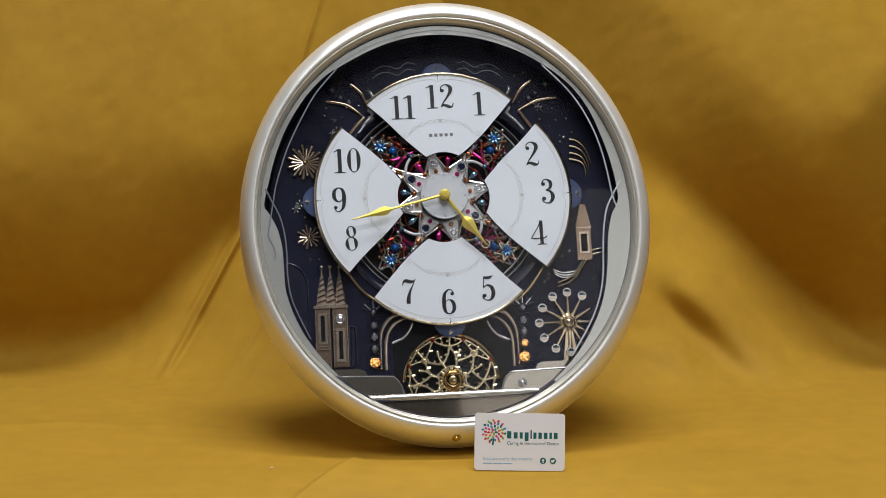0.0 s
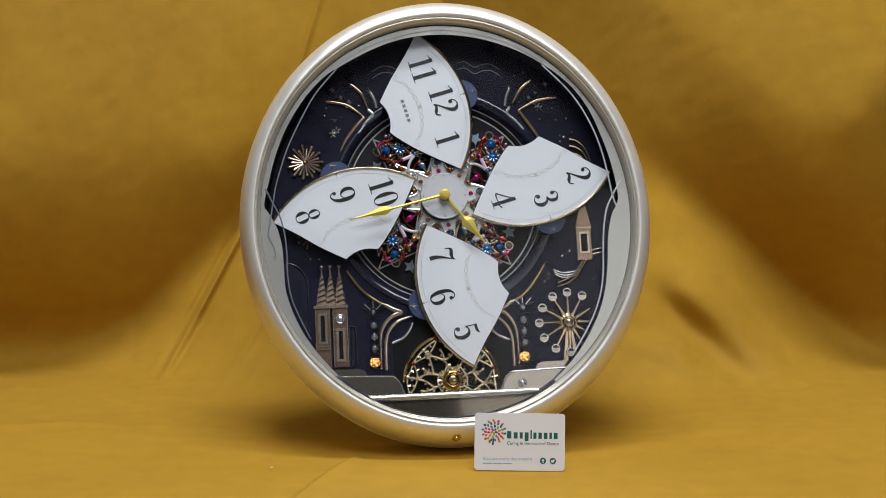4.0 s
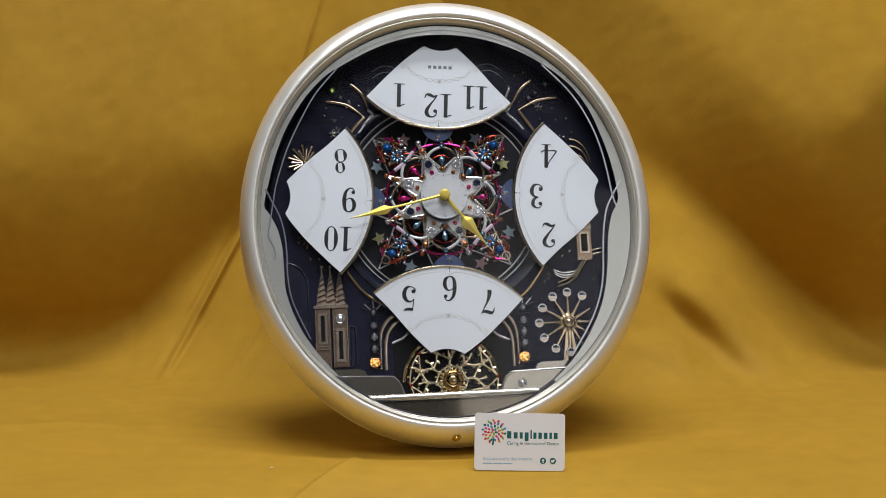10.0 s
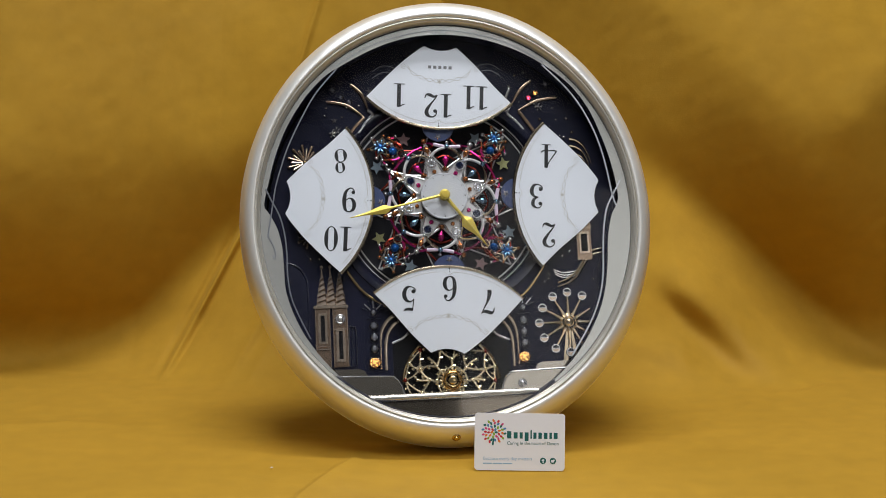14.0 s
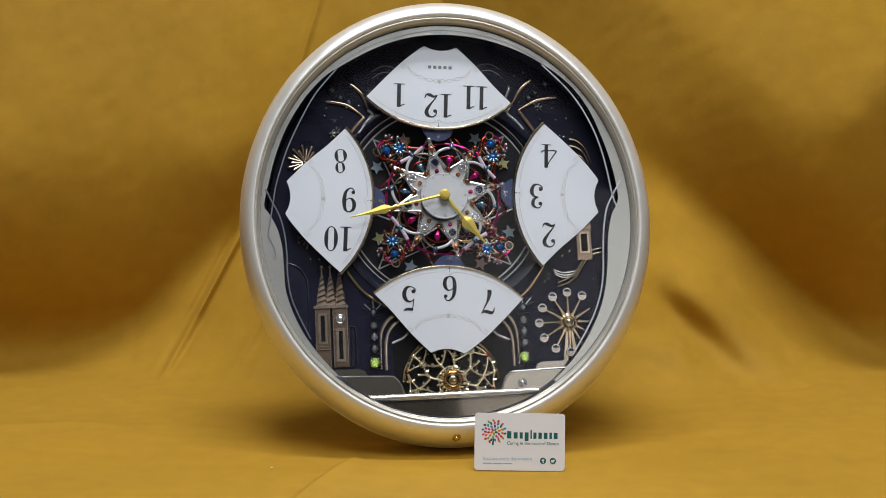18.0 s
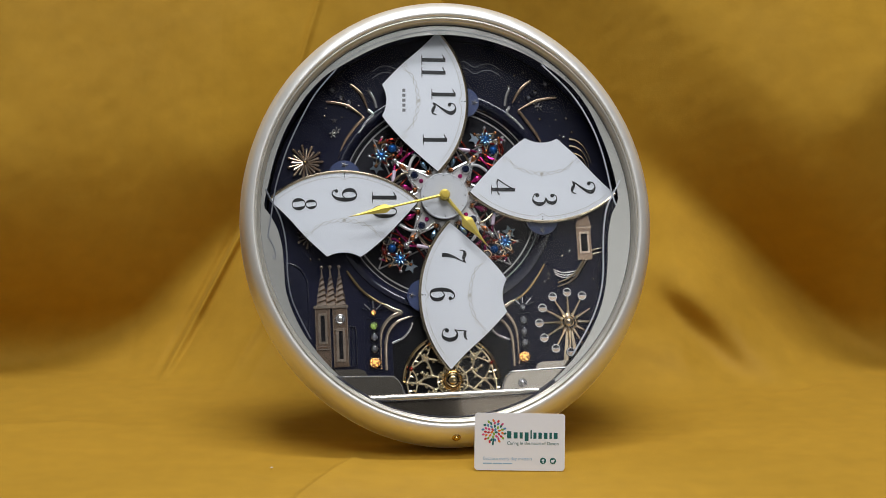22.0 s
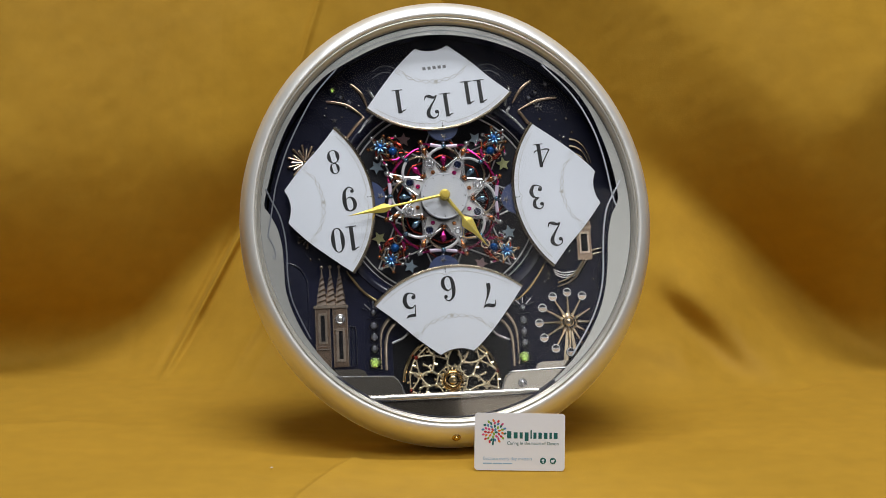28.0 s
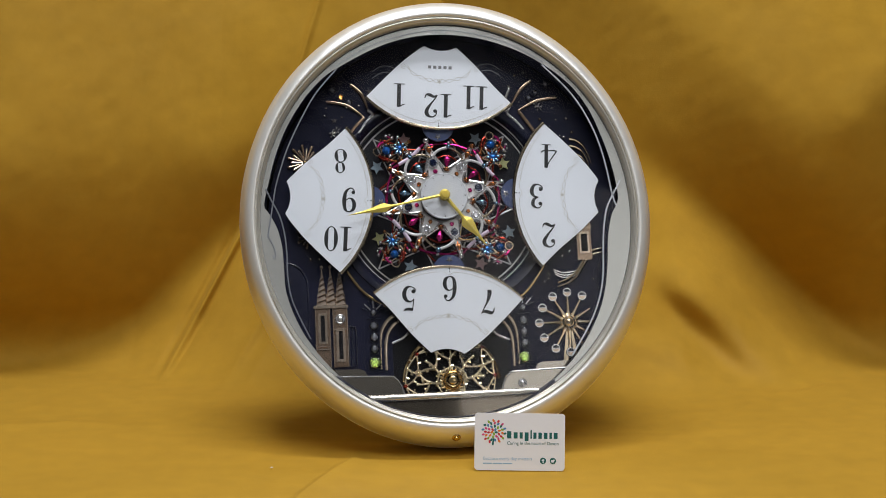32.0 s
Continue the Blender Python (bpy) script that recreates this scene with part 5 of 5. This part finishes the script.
# ---- four jewelled star clusters that turn the other way ----
def cluster():
    c = new("star_cluster")
    c.parent = clock
    tagged(c, "turning copper star cluster set with blue jewels")
    # open wire star round a fluted blue flower
    for sx, mat in ((10.4, PALE_GOLD),):
        pts = star_outline(6, 11.4, 5.6)
        for i in range(12):
            p, q = pts[i], pts[(i + 1) % 12]
            bm = B()
            tube(bm, [(sx + p[0], p[1], 0.3), (sx + q[0], q[1], 0.3)], 1.0, 6)
            part("star_wire", bm, RUBY if i % 4 == 3 else mat, c)
        for i in range(0, 12, 2):
            bm = B()
            ball(bm, 2.1, (sx + pts[i][0] * 1.08, pts[i][1] * 1.08, 0.3), 8)
            part("bead", bm, COPPER if i % 4 else CHROME, c)
        flower = B()
        prism(flower, star_outline(8, 7.4, 4.2), -0.8, 0.4)
        lathe(flower, [(4.4, 0.3), (2.4, 1.3), (0.5, 1.8)], 8)
        part("blue_flower", flower, SAPPHIRE, c, "fluted blue jewel flower", smooth=False, m=at(sx, 0, 1.2))
        for i in range(8):
            bm = B()
            drop(bm, 1.0, 7.8, 1.25, 1.9, 0.6)
            part("petal", bm, SKY, c, m=at(sx, 0, 0.6, 45 * i))
    bm = B()
    ball(bm, 4.5, (-3.4, 0, 0), 14)
    part("blue_bead", bm, SAPPHIRE, c, "round blue bead")
    bm = B()
    tube(bm, [(-12.4 + 4.3 * math.cos(a), 4.3 * math.sin(a), 0.8) for a in (2 * math.pi * i / 8 for i in range(8))], 0.9, 6, closed=True)
    part("clear_ring", bm, PALE_GOLD, c, "eight-sided gold ring")
    bm = B()
    lathe(bm, [(3.8, -0.6), (3.9, 0.4), (2.0, 1.8)], 8, (-12.4, 0))
    part("clear_jewel", bm, CRYSTAL, c, "clear cut jewel", smooth=False)
    # curved arms from the clear jewel round the bead, and bars on to the star
    for sgn in (-1, 1):
        bm = B()
        tube(bm, smooth_path([(-12.0, sgn * 4.6, 0.2), (-9.0, sgn * 8.0, 0.6), (-4.5, sgn * 9.4, 0.2)], 4), 1.45, 7)
        part("curved_arm", bm, MAGENTA if sgn > 0 else RUBY, c)
        bm = B()
        ball(bm, 2.3, (-3.8, sgn * 9.6, 0), 8)
        part("bead", bm, RUBY, c, "red bead")
        bm = B()
        tube(bm, [(-3.0, sgn * 9.2, -0.4), (3.6, sgn * 12.0, -0.8)], 1.1, 6)
        part("coloured_bar", bm, COPPER, c)
        bm = B()
        ball(bm, 2.1, (4.2, sgn * 12.4, -0.6), 8)
        part("bead", bm, CHROME if sgn > 0 else COPPER, c)
        bm = B()
        tube(bm, [(4.2, sgn * 12.4, -0.8), (-1.0, sgn * 15.5, -1.4)], 1.0, 6)
        part("coloured_bar", bm, MAGENTA, c)
        bm = B()
        ball(bm, 1.9, (-1.4, sgn * 15.8, -1.4), 8)
        part("bead", bm, CHROME, c)
        bm = B()
        tube(bm, [(-3.4, 0, -2.2), (-8.0, sgn * 11.0, -2.6)], 0.9, 6)
        part("coloured_bar", bm, PALE_GOLD, c)
    rnd = random.Random(8)
    for i in range(9):
        a, rr = rnd.uniform(0, 360), rnd.uniform(7, 17)
        bm = B()
        ball(bm, rnd.uniform(1.2, 1.9), (rr * math.cos(radians(a)), rr * math.sin(radians(a)), rnd.uniform(-3, -0.5)), 8)
        part("bead", bm, (CHROME, PALE_GOLD, COPPER, CHROME, RUBY)[i % 5], c)
    for i in range(6):
        a, rr = 60 * i + 10, 13.0
        b2 = a + rnd.uniform(30, 75)
        bm = B()
        tube(bm, [(rr * math.cos(radians(a)), rr * math.sin(radians(a)), -2.4), (9 * math.cos(radians(b2)), 9 * math.sin(radians(b2)), -2.0)], 1.0, 6)
        part("coloured_bar", bm, (RUBY, PALE_GOLD, CHROME)[i % 3], c)
    return c


CLUSTERS = []
first = cluster()
for k in range(4):
    a = 45 + 90 * k
    x, y = 74.5 * math.sin(radians(a)), 74.5 * math.cos(radians(a))
    ob = first if k == 0 else copy_thing(first, Matrix.Identity(4))
    CLUSTERS.append((ob, x, y, k))


# ---- pointers ----
def pointer(length, leaf_at, leaf_w, leaf_l, w, name, label):
    """A slim leaf-shaped pointer along +y, faceted along its middle."""
    prof = [(-2, w), (leaf_at - leaf_l * 0.5, w * 0.72), (leaf_at - leaf_l * 0.22, w * 0.85), (leaf_at - leaf_l * 0.15, w * 1.5), (leaf_at - leaf_l * 0.07, leaf_w * 0.86), (leaf_at, leaf_w),
            (leaf_at + leaf_l * 0.16, leaf_w * 0.84), (leaf_at + leaf_l * 0.42, leaf_w * 0.44), (leaf_at + leaf_l * 0.7, leaf_w * 0.22), (length, 0.28)]
    bm = B()
    P = smooth_path(prof, 5)
    rows = [[bm.verts.new(v) for v in ((-p[1], p[0], 0), (0, p[0], 0.35 + 0.12 * p[1]), (p[1], p[0], 0), (0, p[0], -0.3))] for p in P]
    for u, v in zip(rows, rows[1:]):
        for i in range(4):
            bm.faces.new((u[i], u[(i + 1) % 4], v[(i + 1) % 4], v[i]))
    bm.faces.new(rows[0][::-1])
    bm.faces.new(rows[-1])
    ob = part(name, bm, BRASS, clock, label, smooth=False)
    return ob


MINUTE = pointer(99, 63, 4.6, 36, 1.6, "minute_pointer", "slim brass minute pointer with a leaf")
HOUR = pointer(67.5, 36, 6.4, 31, 2.3, "hour_pointer", "brass hour pointer with a broad leaf")
bm = B()
lathe(bm, [(5.4, 5), (5.4, 11.6), (5.0, 12.2), (3.6, 12.4), (3.4, 13.0), (1.2, 13.1)], 24)
part("pointer_cap", bm, BRASS, clock, "round brass cap over the pointers")


# ---- the card that leans on the clock ----
def card():
    c = new("printed_card")
    tagged(c, "white plastic card with coloured tree emblem, leaning on the clock", "card")
    w, h, r = 85.6, 54.0, 3.2
    pts = []
    for cx, cy, a0 in ((w / 2 - r, h - r, 0), (-w / 2 + r, h - r, 90), (-w / 2 + r, r, 180), (w / 2 - r, r, 270)):
        pts += [(cx + r * math.cos(radians(a0 + 15 * i)), cy + r * math.sin(radians(a0 + 15 * i))) for i in range(7)]
    bm = B()
    prism(bm, pts, -0.8, 0.0)
    part("card_body", bm, CARD, c, smooth=False)
    rnd = random.Random(5)
    leaf = B()
    prism(leaf, [(1.5 * math.cos(a), 1.0 * math.sin(a)) for a in (2 * math.pi * i / 10 for i in range(10))], 0.0, 0.12)
    inks = [material("leaf_ink_" + n, col, rough=0.4, vary=0.02) for n, col in (("red", (0.55, 0.02, 0.05)), ("orange", (0.75, 0.22, 0.03)), ("green", (0.25, 0.45, 0.05)), ("teal", (0.01, 0.15, 0.15)), ("blue", (0.10, 0.28, 0.55)), ("pink", (0.65, 0.08, 0.25)))]
    base = mesh_of("leaf", leaf, inks[0], False)
    sheets = [base]
    for m in inks[1:]:
        me = base.copy()
        me.materials[0] = m
        sheets.append(me)
    n = 0
    for ring, cnt in ((2.2, 5), (5.2, 10), (8.2, 15), (10.6, 14)):
        for i in range(cnt):
            a = 2 * math.pi * i / cnt + ring
            x, y = -24.5 + ring * math.cos(a), 36.5 + ring * math.sin(a) * 0.98
            if y < 27 and abs(x + 24.5) < 3:
                continue
            part("leaf", sheets[n % 6], None, c, m=at(x, y, 0.02, math.degrees(a) + rnd.uniform(-30, 30)))
            n += 1
    bm = B()
    ribbon(bm, [(-25.6, 23.8, 1.6), (-25.2, 27, 1.7), (-24.6, 30, 1.2)], 0.02, 0.14)
    part("trunk", bm, TEAL, c, smooth=False)
    # the organisation's name as plain blocks
    x = -12.6
    for wd, up, dn in ((5.6, 8.0, 0), (5.0, 5.8, 0), (4.0, 5.8, 0), (5.0, 5.8, 2.2), (1.9, 8.0, 0), (4.0, 5.8, 0), (4.4, 5.8, 0), (4.7, 5.8, 0), (3.2, 5.8, 0), (5.0, 5.8, 0)):
        bm = B()
        bar2(bm, x + wd * 0.1, 30.2 - dn, x + wd * 0.82, 30.2 + up - (1.2 if wd > 5.2 else 0), 0.02, 0.14)
        part("name_block", bm, TEAL, c, "plain teal block", smooth=False)
        x += wd + 0.72
    for body, size, px, py, mat, nm in (("Caring in the heart of Devon", 4.15, -12.2, 24.4, TEAL, "slogan"), ("Because every day matters", 4.1, -34.6, 9.8, INK_BLUE, "motto")):
        cu = bpy.data.curves.new(nm, "FONT")
        cu.body, cu.size, cu.extrude = body, size * 1.05, 0.05
        tmp = bpy.data.objects.new(nm, cu)
        scene.collection.objects.link(tmp)
        me = bpy.data.meshes.new_from_object(tmp.evaluated_get(bpy.context.evaluated_depsgraph_get()))
        bpy.data.objects.remove(tmp)
        me.transform(Matrix.Diagonal((0.001, 0.001, 0.001, 1)))
        me.materials.clear()
        me.materials.append(mat)
        ob = part(nm, me, None, c, "small %s lettering" % ("teal" if mat is TEAL else "pale blue"), m=at(px, py, 0.06))
        # fit the line to its width
        width = max(v.co.x for v in me.vertices) * 1000
        ob.matrix_local = at(px, py, 0.06) @ Matrix.Diagonal(((49.0 if nm == "slogan" else 46.5) / width, 1, 1, 1))
    bm = B()
    for i in range(3):
        bar2(bm, -34.6 + 9.4 * i, 6.0, -34.6 + 9.4 * i + 8.6, 7.1, 0.02, 0.1)
    part("print_bar", bm, INK_BLUE, c, "unreadable pale blue line", smooth=False)
    for k, x in enumerate((22.2, 31.6)):
        bm = B()
        dot(bm, x, 9.4, 3.0, 0.02, 0.12)
        icon = part("round_icon", bm, TEAL, c, "round teal icon", smooth=False)
        bm = B()
        if k == 0:
            bar2(bm, x - 0.4, 7.4, x + 0.6, 11.2, 0.13, 0.2)
            bar2(bm, x - 1.2, 9.4, x + 1.3, 10.1, 0.14, 0.21)
        else:
            prism(bm, [(x - 1.8, 8.2), (x + 0.4, 7.8), (x + 1.7, 9.6), (x + 1.8, 10.6), (x + 0.6, 10.9), (x - 0.2, 10.0), (x - 1.7, 10.5)], 0.13, 0.2)
        part("icon_shape", bm, CARD, icon, smooth=False)
    return c


lint = B()
prism(lint, [(-1.2, -0.6), (1.0, -0.8), (1.4, 0.3), (0.2, 0.9), (-1.0, 0.5)], 0.0, 0.7, 0.2)
speck = new("lint_speck", mesh_of("lint_speck", lint, CARD))
speck.matrix_world = pose(-0.163, 1.255, 0.0016, 0, 0, 20)
tagged(speck, "tiny white speck of lint on the cloth", "lint")

the_card = card()
the_card.matrix_world = pose(0.0723, 1.2485, 0.0008, 80, 0.9, 0.5)


# ---- what moves ----
SWING = [(0, -0.8), (0.35, -0.4), (0.8, 9), (1.2, 17.4), (1.6, 25.4), (2.0, 33.5), (2.4, 41.8), (2.8, 50), (3.2, 58.2), (3.5, 64.2), (4.5, 84.6), (5.5, 105), (6.0, 115), (6.5, 124.3), (7.0, 133.1),
         (7.5, 142), (8.0, 150.6), (8.5, 160), (9.0, 169.3), (9.4, 176.3), (9.6, 179.4), (9.8, 182.6), (9.95, 184.1), (10.2, 184.1), (18.3, 184.1), (18.5, 183), (18.7, 178.4), (19.0, 170.6), (19.5, 157.5), (20.0, 144.2),
         (20.4, 133.8), (20.8, 122.6), (21.2, 113.2), (21.6, 102.2), (22.0, 92.4), (22.4, 85.2), (22.8, 81.4), (23.0, 81), (23.2, 82.4), (23.6, 89.4), (24.0, 98.5), (24.4, 107.1), (24.8, 115.8), (25.2, 124), (25.5, 130),
         (26.5, 149), (27.5, 166.8), (28.0, 174.5), (28.3, 179), (28.5, 181.8), (28.7, 183.3), (29.0, 184.1), (32, 184.1)]
BIG = "0:a 1:r 2:r 3:g 4:a 5:g 6:r 7:r 8:g 9:a 10:a 11:r 12:g 13:g 14:a 15:r 16:a 17:g 18:g 19:r 20:g 21:a 22:a 23:o 24:a 25:r 26:g 27:r 28:g 29:a 30:r 31:r 32:g"
SMALL = {"col0_l": (9, 11, 22), "col1_l": (11,), "col2_l": (24,), "fan_l": (9, 22), "col0_r": (11,), "col1_r": (11, 13), "col2_r": (0, 13, 24), "fan_r": (7, 20),
         "top_lg": (5, 10, 12, 28), "top_la": (5, 12, 32), "top_lr": (25,), "top_rr": (1, 14, 25, 30, 31), "top_ra": (5, 12, 14, 29), "top_rg": (5, 12)}


def stepped(wanted):
    """Rows that hold an angle round each whole second and turn in small steps between."""
    rows = [(0.0, wanted[0])]
    for t in range(1, 33):
        a, b = wanted[t - 1], wanted[t]
        if a != b:
            for k in range(5):
                rows.append((t - 0.7 + 0.1 * k, a + (b - a) * k / 4))
    if rows[-1][0] < 32:
        rows.append((32.0, wanted[32]))
    return rows


def motions():
    for ob, px, py in PANELS:
        walk(ob, [(t, at(px, py, 0, -a)) for t, a in SWING])
    walk(ROSETTE, [(t, at(0, 0, 0, -(32 + 12.62 * t))) for t in range(0, 33, 2)])
    for ob, x, y, k in CLUSTERS:
        walk(ob, [(t, at(x, y, -9.5, 225 - 90 * k + 51.43 * (t - 10))) for t in range(0, 33)])
    walk(LACE, [(t, at(0, -186.8, -9, 3.8 + 20.4 * (t - 10))) for t in range(0, 33, 2)])
    walk(MINUTE, [(0, at(0, 0, 10.2, -256.3)), (32, at(0, 0, 10.2, -259.3))])
    walk(HOUR, [(0, at(0, 0, 7.6, -142.5)), (32, at(0, 0, 7.6, -142.75))])
    face = {"o": 0, "r": 90, "a": 180, "g": 270}
    states = [face[s.split(":")[1]] for s in BIG.split()]
    for key, d, home in DRUMS:
        if key.startswith("big"):
            want = states
        else:
            want = [180 if t in SMALL[key] else 0 for t in range(33)]
        walk(d, [(t, home @ pose(0, 0, 0, a, 0, 0)) for t, a in stepped(want)])


motions()
